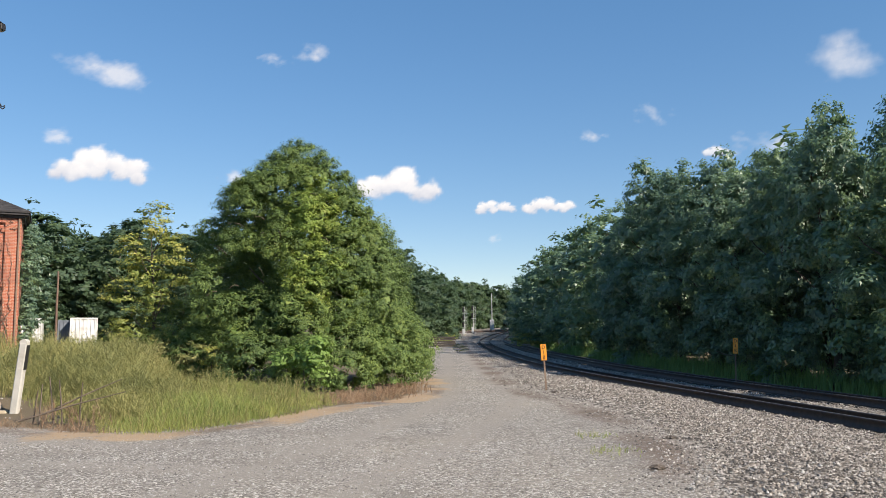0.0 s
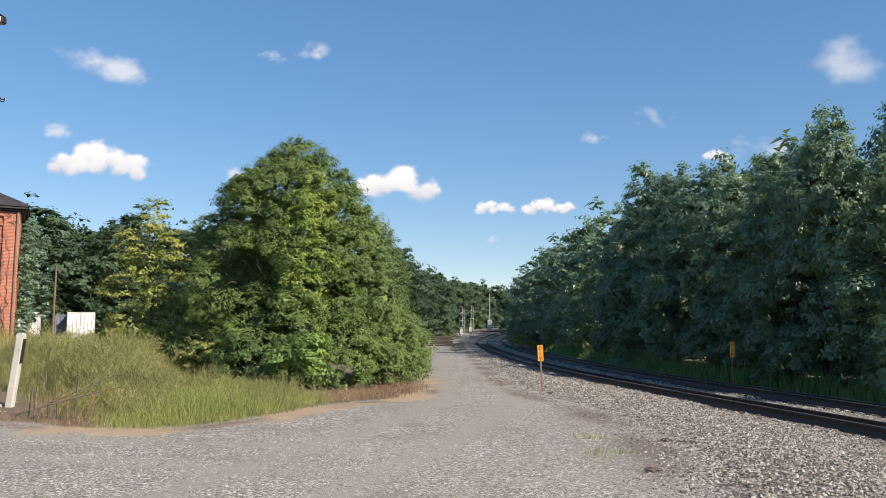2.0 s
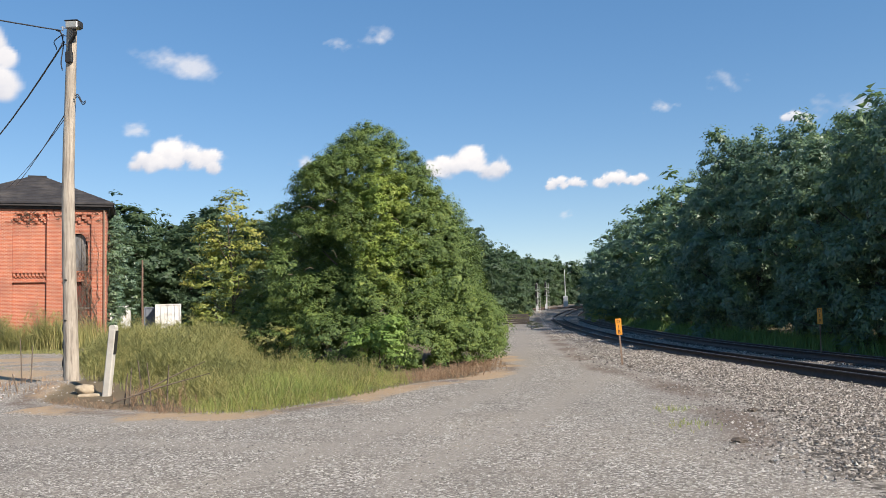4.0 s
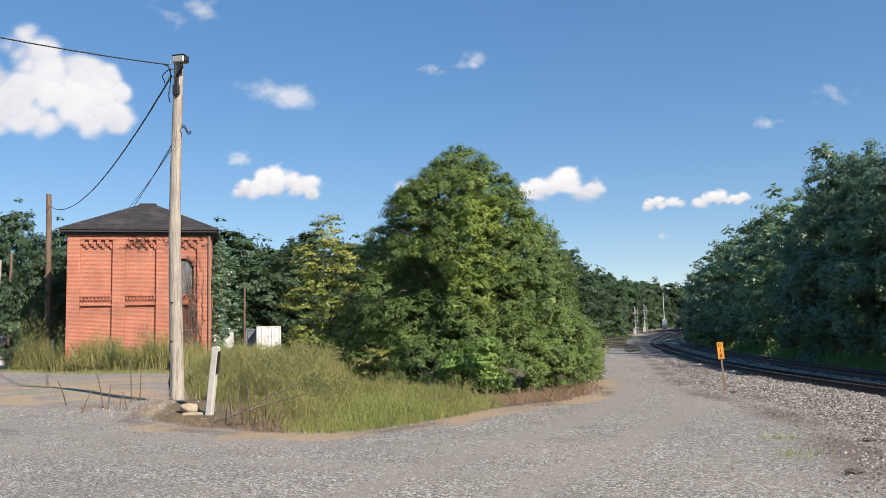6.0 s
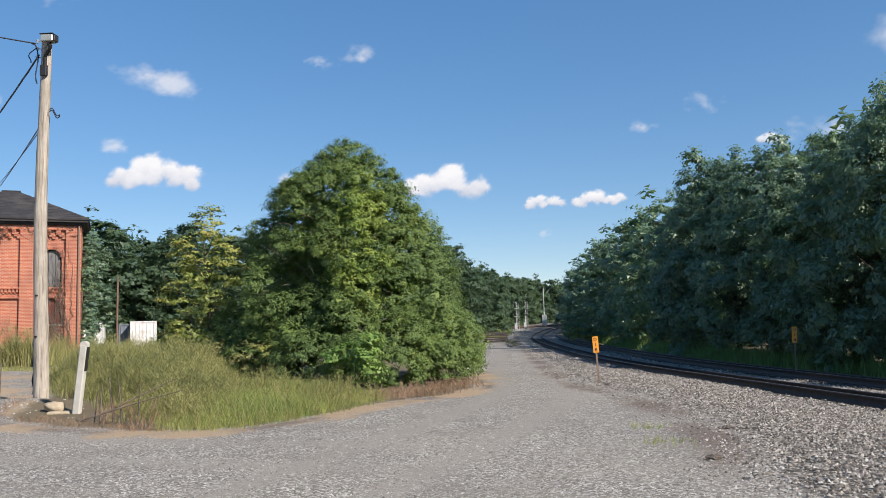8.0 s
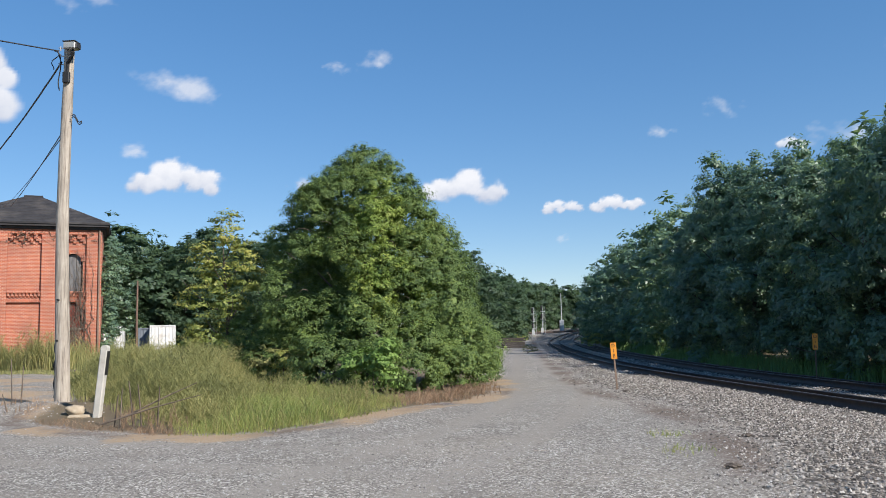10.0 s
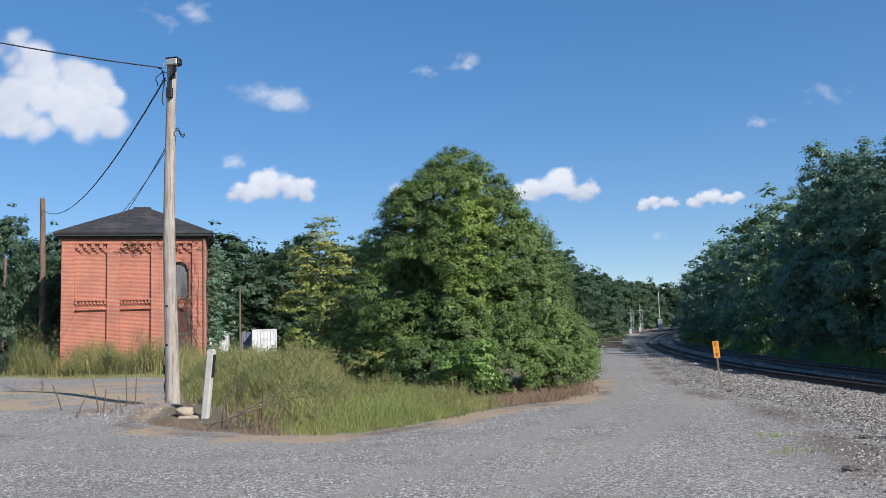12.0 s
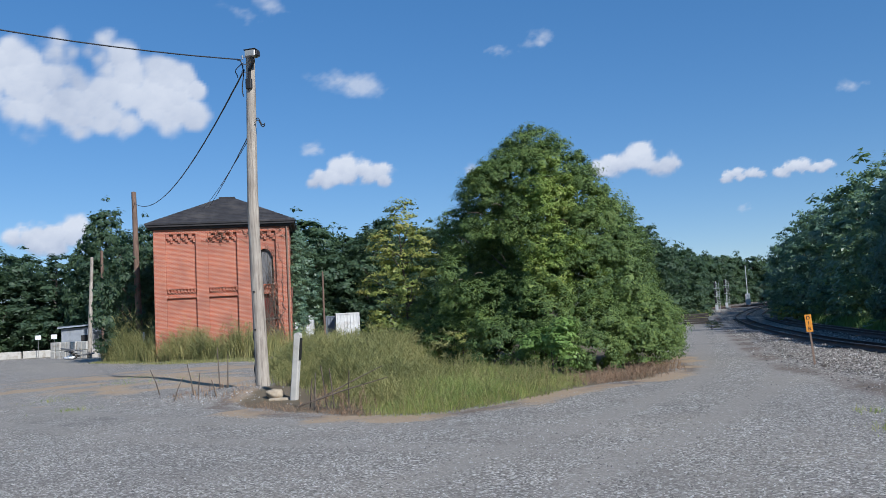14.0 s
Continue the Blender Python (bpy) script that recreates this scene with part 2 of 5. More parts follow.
RAIL = plain("rusty_rail", (0.050, 0.034, 0.028), (0.085, 0.055, 0.042), 9, 0.7, 0.3, 0.004)
RAILHEAD = plain("polished_railhead", (0.20, 0.19, 0.18), (0.30, 0.29, 0.28), 9, 0.5, 0.05, 0.002, 0.6)
SHINGLE = plain("dark_shingle", (0.026, 0.024, 0.026), (0.046, 0.043, 0.044), 2.5, 0.9, 0.5, 0.02, stain=(0.065, 0.058, 0.054))
DARKWOOD = plain("dark_eave", (0.030, 0.028, 0.028), (0.05, 0.045, 0.045), 3, 0.8)
BOARD = plain("grey_board", (0.16, 0.16, 0.16), (0.23, 0.22, 0.21), 3, 0.85, 0.4)
REDBOARD = plain("red_painted_board", (0.30, 0.055, 0.035), (0.22, 0.045, 0.03), 3, 0.8)
SILL = plain("pale_stone", (0.42, 0.34, 0.28), (0.50, 0.42, 0.35), 4, 0.85)
# Near-black stand-in for the shade inside window reveals and doorway.
RECESS_SHADE = plain("painted_recess_shade", (0.020, 0.018, 0.018), (0.03, 0.027, 0.025), 3, 0.9)
CORRUGATED = plain("white_container_paint", (0.70, 0.69, 0.65), (0.78, 0.77, 0.73), 1.6, 0.55, 0.1, 0.01, stain=(0.42, 0.36, 0.30))
GREYBOX = plain("grey_container_paint", (0.14, 0.16, 0.19), (0.19, 0.21, 0.24), 1.6, 0.6, 0.1)
SHEDWALL = plain("grey_siding", (0.24, 0.26, 0.29), (0.31, 0.33, 0.35), 2, 0.75, 0.2, stain=(0.16, 0.16, 0.17))
TIN = plain("tin_roof", (0.38, 0.42, 0.46), (0.50, 0.53, 0.56), 2, 0.45, 0.1, 0.005, 0.6)
ORANGE = plain("orange_sign_paint", (0.85, 0.30, 0.020), (0.90, 0.36, 0.035), 8, 0.5, 0.05)
BLACK = plain("black_paint", (0.018, 0.017, 0.016), (0.028, 0.026, 0.025), 8, 0.6, 0.1)
STEEL = plain("galvanised_steel", (0.38, 0.38, 0.38), (0.50, 0.50, 0.50), 8, 0.5, 0.1, 0.003, 0.7)
RUSTPOST = plain("rusty_post", (0.20, 0.13, 0.09), (0.30, 0.20, 0.14), 8, 0.8, 0.3)
SILVER = plain("silver_signal_paint", (0.55, 0.56, 0.57), (0.65, 0.66, 0.67), 4, 0.5, 0.1)
WHITE = plain("white_plate_paint", (0.75, 0.75, 0.73), (0.82, 0.82, 0.80), 6, 0.6, 0.1)
CABLE = plain("black_cable", (0.014, 0.014, 0.016), (0.025, 0.025, 0.027), 10, 0.6, 0.1)
LENS = plain("lamp_glass", (0.30, 0.31, 0.30), (0.38, 0.39, 0.37), 6, 0.25, 0.05)
ROCK = plain("tan_rock", (0.42, 0.33, 0.22), (0.52, 0.43, 0.31), 7, 0.9, 0.8, 0.02)
BALLAST = stone_mat("ballast_stone", [(0.030, 0.026, 0.022), (0.10, 0.084, 0.068), (0.25, 0.21, 0.168), (0.40, 0.35, 0.29), (0.70, 0.65, 0.575)])
CHIPS = stone_mat("road_chips", [(0.09, 0.08, 0.07), (0.26, 0.235, 0.21), (0.48, 0.44, 0.40), (0.80, 0.76, 0.70)])
SIGNALDARK = plain("signal_black", (0.02, 0.02, 0.022), (0.035, 0.035, 0.037), 6, 0.6, 0.1)


# ---- building helpers ----
rng = np.random.default_rng(7)


def mesh_of(name, v, f):
    """A mesh from arrays of points and of faces with one count of corners."""
    v, f = np.asarray(v, np.float32), np.asarray(f, np.int32)
    me = bpy.data.meshes.new(name)
    me.vertices.add(len(v))
    me.vertices.foreach_set("co", v.ravel())
    me.loops.add(f.size)
    me.loops.foreach_set("vertex_index", f.ravel())
    me.polygons.add(len(f))
    me.polygons.foreach_set("loop_start", np.arange(0, f.size, f.shape[1], dtype=np.int32))
    me.update(calc_edges=True)
    return me


def part(name, data, material, parent=None, label="", smooth=False):
    """Links a bmesh or mesh as one object, under a thing or under a part."""
    if isinstance(data, bmesh.types.BMesh):
        me = bpy.data.meshes.new(name)
        bmesh.ops.recalc_face_normals(data, faces=data.faces)
        data.to_mesh(me)
        data.free()
    else:
        me = data
    me.materials.append(material)
    if smooth:
        me.shade_smooth()
    ob = new(name, me)
    ob.parent = parent
    return tagged(ob, label)


def thing(name, m, label, category, group="", kind=""):
    ob = new(name)
    ob.matrix_basis = m
    return tagged(ob, label, category, group, kind)


def box(bm, x0, x1, y0, y1, z0, z1, bevel=0.0):
    made = bmesh.ops.create_cube(bm, size=1, matrix=Matrix.Translation(((x0 + x1) / 2, (y0 + y1) / 2, (z0 + z1) / 2)) @ Matrix.Diagonal((x1 - x0, y1 - y0, z1 - z0, 1)))
    if bevel:
        edges = list({e for v in made["verts"] for e in v.link_edges})
        bmesh.ops.bevel(bm, geom=edges, offset=bevel, segments=1, affect="EDGES")
    return bm


def boxed(*args, **kw):
    return box(bmesh.new(), *args, **kw)


def cyl(bm, p, q, r0, r1, seg=10):
    p, q = Vector(p), Vector(q)
    m = Matrix.Translation((p + q) / 2) @ (q - p).to_track_quat("Z", "Y").to_matrix().to_4x4()
    bmesh.ops.create_cone(bm, cap_ends=True, segments=seg, radius1=r0, radius2=r1, depth=(q - p).length, matrix=m)
    return bm


def tube(points, radii, seg=7):
    """Arrays of a round tube along points."""
    p = np.asarray(points, float)
    d = np.gradient(p, axis=0)
    d /= np.linalg.norm(d, axis=1, keepdims=True) + 1e-9
    side = np.cross(d, [0.31, 0.17, 0.93])
    side /= np.linalg.norm(side, axis=1, keepdims=True) + 1e-9
    up = np.cross(side, d)
    a = np.linspace(0, 2 * np.pi, seg, endpoint=False)
    ring = side[:, None] * np.cos(a)[:, None] + up[:, None] * np.sin(a)[:, None]
    v = (p[:, None] + ring * np.asarray(radii)[:, None, None]).reshape(-1, 3)
    i, j = np.meshgrid(np.arange(len(p) - 1), np.arange(seg), indexing="ij")
    k = (j + 1) % seg
    f = np.stack([i * seg + j, i * seg + k, (i + 1) * seg + k, (i + 1) * seg + j], -1).reshape(-1, 4)
    return v, f


def joined(pieces):
    vs, fs, n = [], [], 0
    for v, f in pieces:
        vs.append(v)
        fs.append(np.asarray(f) + n)
        n += len(v)
    return np.concatenate(vs), np.concatenate(fs)


def unit(n):
    d = rng.normal(size=(n, 3))
    return d / np.linalg.norm(d, axis=1, keepdims=True)


def leaves(c, n, size, wide=0.62):
    """Three-cornered leaves at c, facing n."""
    n = n / (np.linalg.norm(n, axis=1, keepdims=True) + 1e-9)
    a = np.cross(n, unit(len(c)))
    a /= np.linalg.norm(a, axis=1, keepdims=True) + 1e-9
    b = np.cross(n, a)
    s = np.asarray(size)[:, None]
    v = np.stack([c - a * s * 0.4 - b * s * wide * 0.5, c - a * s * 0.4 + b * s * wide * 0.5, c + a * s * 0.6], 1)
    return v.reshape(-1, 3), np.arange(3 * len(c)).reshape(-1, 3)


def plumes(root, tip, width):
    """Slivers from root to tip, one triangle each."""
    side = np.cross(tip - root, unit(len(root)))
    side *= (np.asarray(width) * 0.5 * np.ones(len(root)))[:, None] / (np.linalg.norm(side, axis=1, keepdims=True) + 1e-9)
    return np.stack([root - side, root + side, tip], 1).reshape(-1, 3), np.arange(3 * len(root)).reshape(-1, 3)


def crown(blobs, count, size, clump=0.3, low=0.05, dome=0.85, hollow=(), per=26):
    """Leaves in clumps over a heap of ovals: blobs are rows of centre and radii."""
    b = np.asarray(blobs, float)
    area = (b[:, 3] * b[:, 4] + b[:, 4] * b[:, 5] + b[:, 3] * b[:, 5]) ** 1.0
    k = rng.choice(len(b), count // per, p=area / area.sum())
    d = unit(len(k))
    d[:, 2] = np.where(d[:, 2] < -0.7, -d[:, 2], d[:, 2])
    wob = 1 + 0.13 * np.sin(5 * d[:, 0] + k) * np.sin(4 * d[:, 1] + 2 * k) + 0.08 * np.sin(11 * d[:, 2] + 7 * d[:, 0] + k)
    depth = np.where(rng.random(len(k)) < 0.22, rng.uniform(0.5, 0.85, len(k)), rng.uniform(0.9, 1.03, len(k)))
    c = b[k, :3] + d * b[k, 3:] * (wob * depth)[:, None]
    inside = np.zeros(len(c), bool)
    for i, o in enumerate(b):
        q = np.linalg.norm((c - o[:3]) / o[3:], axis=1)
        inside |= (q < 0.62) & (k != i)
    for o in hollow:
        inside |= np.linalg.norm((c - o[:3]) / np.array(o[3:]), axis=1) < 1
    keep = ~inside & (c[:, 2] > low)
    c, d = c[keep], d[keep]
    r = clump * rng.uniform(0.5, 1.35, len(c))
    e = unit(len(c) * per).reshape(-1, per, 3)
    e[..., 2] = np.where(e[..., 2] < 0, e[..., 2] * (1 - 1.6 * dome * 0.9), e[..., 2])
    pos = c[:, None] + e * (r[:, None] * rng.uniform(0.35, 1.0, (len(c), per)))[..., None] * [1.15, 1.15, 0.8]
    nrm = e * 0.7 + d[:, None] * 1.1 + unit(len(c) * per).reshape(-1, per, 3) * 0.7 + [0, 0, 0.5]
    s = size * rng.uniform(0.6, 1.3, len(c) * per)
    pos, nrm = pos.reshape(-1, 3), nrm.reshape(-1, 3)
    ok = pos[:, 2] > low
    return leaves(pos[ok], nrm[ok], s[ok])


def limbs(height, spread, n, thick, base=0.25):
    """A tapered trunk with limbs."""
    top = np.linspace(0, 1, 9)
    sway = rng.normal(0, 0.03 * height, 2)
    line = np.stack([sway[0] * top**2, sway[1] * top**2 + 0.02 * height * np.sin(top * 5), height * 0.9 * top], 1)
    out = [tube(line, thick * (1 - 0.85 * top) * (1 + 0.5 * np.exp(-top * 14)))]
    for i in range(n):
        h = base + (0.8 - base) * i / n
        p = np.array([np.interp(h / 0.9, top, line[:, j]) for j in range(3)])
        p[2] = h * height
        ang = 2.4 * i + rng.uniform(0, 0.6)
        far = spread * rng.uniform(0.6, 1.0) * (1.15 - h)
        u = np.linspace(0, 1, 6)[:, None]
        q = p + u * [math.cos(ang) * far, math.sin(ang) * far, 0] + u**1.4 * [0, 0, far * 0.75] + rng.normal(0, 0.03 * far, (6, 3)) * u
        out.append(tube(q, thick * 0.42 * (1 - 0.8 * u[:, 0]), 5))
    return joined(out)


def blades(pts, height, width, lean=0.35):
    """Bent three-sided grass blades; pts carry x, y, z."""
    n = len(pts)
    a = rng.uniform(0, 2 * np.pi, n)
    side = np.stack([np.cos(a), np.sin(a), 0 * a], 1) * (np.asarray(width) * np.ones(n))[:, None] * 0.5
    g = rng.uniform(0, 2 * np.pi, n)
    h = (np.asarray(height) * np.ones(n))[:, None]
    off = np.stack([np.cos(g), np.sin(g), 0 * g], 1) * h * rng.uniform(0.1, 1, n)[:, None] * lean
    up = np.array([0, 0, 1.0])
    v = np.stack([pts - side, pts + side, pts + off * 0.35 + up * h * 0.6 - side * 0.7, pts + off * 0.35 + up * h * 0.6 + side * 0.7, pts + off + up * h * 0.95], 1).reshape(-1, 3)
    i = np.arange(n)[:, None] * 5
    return v, np.concatenate([i + [0, 1, 3], i + [0, 3, 2], i + [2, 3, 4]])


def inside_poly(x, y, poly):
    p = np.asarray(poly, float)
    hit = np.zeros(np.shape(x), bool)
    for (x0, y0), (x1, y1) in zip(p, np.roll(p, -1, 0)):
        if y0 != y1:
            hit ^= ((y0 > y) != (y1 > y)) & (x < (x1 - x0) * (y - y0) / (y1 - y0) + x0)
    return hit


def poly_dist(x, y, poly):
    """Distance to a polygon's rim, positive inside."""
    p = np.asarray(poly, float)
    d = np.full(np.shape(x), 1e9)
    for a, b in zip(p, np.roll(p, -1, 0)):
        u = np.clip(((x - a[0]) * (b[0] - a[0]) + (y - a[1]) * (b[1] - a[1])) / ((b - a) @ (b - a)), 0, 1)
        d = np.minimum(d, np.hypot(x - a[0] - u * (b[0] - a[0]), y - a[1] - u * (b[1] - a[1])))
    return np.where(inside_poly(x, y, p), d, -d)


def scatter(poly, per_m2):
    p = np.asarray(poly, float)
    lo, hi = p.min(0), p.max(0)
    n = int(per_m2 * np.prod(hi - lo))
    q = rng.uniform(lo, hi, (n, 2))
    return q[inside_poly(q[:, 0], q[:, 1], p)]


# ---- plan ----
# Near rail of the near track, then offsets across from it.
RAIL_Y = np.array([-80, -10, 14.4, 22, 29, 38, 47, 62, 85, 105, 130, 157, 185, 210, 235, 260, 290, 320, 360.0])
RAIL_X = np.array([24, 11.6, 7.35, 6.1, 5.15, 4.4, 4.15, 4.1, 4.25, 4.55, 5.3, 7.0, 10.2, 14.4, 20, 27.5, 39, 53, 76.0])
TOE_Y = np.array([-80, 0, 8.3, 9.2, 10.8, 14.4, 17.6, 20, 25.7, 37, 67, 90, 150, 400])
TOE_X = np.array([12, 3.2, 2.5, 2.8, 3.1, 3.3, 3.0, 2.4, 2.1, 2.1, 2.3, 2.6, 3.5, 20])


def smooth_interp(y, ys, xs, w=4.0):
    return sum(np.interp(y + s * w, ys, xs) * k for s, k in ((-1, 0.2), (-0.5, 0.2), (0, 0.2), (0.5, 0.2), (1, 0.2)))


def rail_x(y):
    return smooth_interp(np.asarray(y, float), RAIL_Y, RAIL_X, 7.0)


def toe_x(y):
    return smooth_interp(np.asarray(y, float), TOE_Y, TOE_X, 0.8)


def step(v, lo, hi):
    u = np.clip((v - lo) / (hi - lo), 0, 1)
    return u * u * (3 - 2 * u)


LAND_Y = np.array([-200, 25, 45, 85, 150, 165, 190, 240, 300, 420])
LAND_Z = np.array([0, 0, -0.12, -0.36, -0.40, -0.30, 0.16, 1.25, 2.0, 2.4])


def land(y):
    """The long fall and rise of the line."""
    return smooth_interp(np.asarray(y, float), LAND_Y, LAND_Z, 9.0)


def ground_z(x, y):
    """The land: level, then falling gently away and rising, lower under the tracks."""
    x, y = np.asarray(x, float), np.asarray(y, float)
    z = land(y)
    r, t = rail_x(y), toe_x(y)
    near = step(y, -60, -30) * (1 - step(y, 230, 280))
    z = z - near * (0.14 * step(x, t + 1.0, r - 0.6) + 0.06 * step(x, r - 0.28, r - 0.1) + 0.13 * step(x, r, r + 1.5) + 0.02 * step(x, r + 1.8, r + 3.4) + 0.12 * step(x, r + 3.95, r + 5.5) + 0.02 * step(x, r + 6, r + 8))
    z = z + 0.012 * np.sin(0.9 * x + 0.4 * y) * np.sin(0.7 * y - 0.3 * x) + 0.008 * np.sin(2.3 * x) * np.sin(1.9 * y + x)
    z = z + 0.22 * np.exp(-(((x + 10.2) / 1.3) ** 2 + ((y - 17.0) / 0.9) ** 2))
    z = z + 0.25 * step(x, -30, -16) * (1 - step(x, -9, -3)) * step(y, 15, 22) * (1 - step(y, 60, 90))
    return z


GRASS_POLY = [(-9.6, 15.2), (-8.6, 14.4), (-7.6, 13.7), (-6.1, 13.0), (-4.6, 12.9), (-4.0, 13.5), (-3.3, 14.6), (-2.7, 16.3), (-2.2, 17.5), (-1.1, 18.9), (-0.4, 20.9), (-0.7, 24.5), (-1.4, 33), (-1.8, 60), (-3, 88), (-2, 120), (-2, 300), (-400, 300), (-400, 120), (-120, 100), (-62, 74), (-46, 58), (-37, 44.5), (-29.5, 41), (-23, 36), (-19, 33), (-14, 25), (-11, 19.5), (-10, 17)]


# ---- ground ----
def axis(lo, hi, s, out_lo, out_hi):
    core = np.arange(lo, hi + 1e-6, s)
    grow = np.cumsum(s * 1.16 ** np.arange(1, 80))
    left = lo - grow[grow < lo - out_lo]
    right = hi + grow[grow < out_hi - hi]
    return np.concatenate([[out_lo], left[::-1], core, right, [out_hi]])


def make_ground():
    gx, gy = axis(-26, 16, 0.25, -3500, 3500), axis(4, 48, 0.28, -1500, 4500)
    x, y = np.meshgrid(gx, gy)
    v = np.stack([x, y, ground_z(x, y)], -1).reshape(-1, 3)
    i, j = np.meshgrid(np.arange(len(gy) - 1), np.arange(len(gx) - 1), indexing="ij")
    w = len(gx)
    f = np.stack([i * w + j, i * w + j + 1, (i + 1) * w + j + 1, (i + 1) * w + j], -1).reshape(-1, 4)
    me = mesh_of("ground", v, f)
    d = poly_dist(x, y, GRASS_POLY)
    grass = step(d, -0.1, 0.6)
    sand = step(d, -1.0, -0.4) * (1 - step(d, 0.2, 0.6)) * (x > -9) * (y < 30) * (0.62 + 0.28 * np.sin(1.7 * x + 0.8 * y))
    lot = 1.2 * np.exp(-(((x + 17.5) / 9.0) ** 2 + ((y - 25) / 7.0) ** 2)) + 0.8 * np.exp(-(((x + 13) / 4) ** 2 + ((y - 19.5) / 1.5) ** 2)) + 0.6 * np.exp(-(((x + 10) / 2.0) ** 2 + ((y - 16.2) / 1.0) ** 2))
    patch = 0.62 + 0.2 * np.sin(0.9 * x + 1.6 * y + 1.5 * np.sin(0.5 * x)) + 0.18 * np.sin(2.3 * x - 1.3 * y + 2 * np.sin(0.8 * y))
    sand = np.clip(sand + 0.85 * lot * patch, 0, 1)
    r, t = rail_x(y), toe_x(y)
    bed = step(x, t - 0.1, t + 0.5) * (1 - step(x, r + 6.3, r + 7.0)) * (y < 330)
    wild = np.maximum(step(x, r + 6.2, r + 7.2), np.maximum(step(np.abs(x), 120, 140), step(y, 190, 210)))
    wild = np.maximum(wild * (1 - bed), grass)
    wild = np.maximum(wild, step(-y, 30, 40))
    cross = (np.abs(y - 128 - 0.3 * x) < 5) & (x > -4) & (x < 14)
    bed, wild = np.where(cross, 0, bed), np.where(cross, 0, wild)
    zones = np.stack([sand, wild, bed, np.ones_like(bed)], -1).astype(np.float32)
    a = me.color_attributes.new("zones", "FLOAT_COLOR", "POINT")
    a.data.foreach_set("color", zones.ravel())
    # Wear: packed wheel lines, dirt along the ballast toe, loose stone where nobody drives.
    mid = np.interp(y, [0, 8, 12, 16, 20, 30, 60], [-3.2, -1.9, -0.7, 0.35, 0.95, 0.75, 0.7])
    bend = np.where(y > 30, 0.75, 1.0)
    wheel = sum(np.exp(-(((x - mid - o * bend) / 0.36) ** 2)) for o in (-0.85, 0.8)) * step(y, 5, 9)
    turn = np.interp(x, [-26, -14, -8, -3, 1], [21, 14.2, 11.6, 10.6, 9.6])
    wheel = np.maximum(wheel, 0.8 * sum(np.exp(-(((y - turn - o) / 0.4) ** 2)) for o in (-0.9, 0.9)) * (1 - step(x, -2, 1)))
    toe_dirt = np.exp(-(((x - t + 0.35) / 0.55) ** 2)) * step(y, 7, 9) * (0.75 + 0.25 * np.sin(1.3 * y)) + 0.9 * np.exp(-(((d + 0.15) / 0.3) ** 2)) * (y < 30)
    side = np.clip(1.0 - 0.55 * wheel, 0, 1) * (1 - step(y, 8, 30) * 0.5)
    wear = np.stack([np.clip(wheel, 0, 1), np.clip(toe_dirt, 0, 1), side, np.ones_like(bed)], -1).astype(np.float32)
    a = me.color_attributes.new("wear", "FLOAT_COLOR", "POINT")
    a.data.foreach_set("color", wear.ravel())
    ob = part("ground", me, GROUND, None, "grey gravel yard with sandy verges, weedy soil and ballast", True)
    return tagged(ob, kind="structure")


ground = make_ground()


# ---- railway ----
def rail_arrays(off, top, y0, y1, head):
    """One rail as a swept profile: foot, web and head, or the worn running face alone."""
    y = np.concatenate([np.arange(y0, 60, 1.0), np.arange(60, y1, 3.0)])
    x = rail_x(y)
    dx = np.gradient(x, y)
    nx, ny = 1 / np.hypot(1, dx), -dx / np.hypot(1, dx)
    if head:
        prof = [(-0.02, 0.0), (0.012, 0.0), (0.012, 0.003), (-0.02, 0.003)]
    else:
        prof = [(-0.075, -0.20), (0.075, -0.20), (0.075, -0.18), (0.012, -0.155), (0.012, -0.045), (0.036, -0.035), (0.036, -0.004), (0.028, 0.0), (-0.028, 0.0), (-0.036, -0.004), (-0.036, -0.035), (-0.012, -0.045), (-0.012, -0.155), (-0.075, -0.18)]
    base = land(y)
    v = np.stack([np.stack([x + (off + u) * nx, y + (off + u) * ny, base + top + w], -1) for u, w in prof], 1).reshape(-1, 3)
    n = len(prof)
    i, j = np.meshgrid(np.arange(len(y) - 1), np.arange(n), indexing="ij")
    k = (j + 1) % n
    return v, np.stack([i * n + j, (i + 1) * n + j, (i + 1) * n + k, i * n + k], -1).reshape(-1, 4)


def tie_mesh(name, length):
    bm = boxed(-0.45, length - 0.45, -0.115, 0.115, -0.17, 0.0, bevel=0.015)
    me = bpy.data.meshes.new(name)
    bm.to_mesh(me)
    bm.free()
    me.materials.append(TIE)
    return me


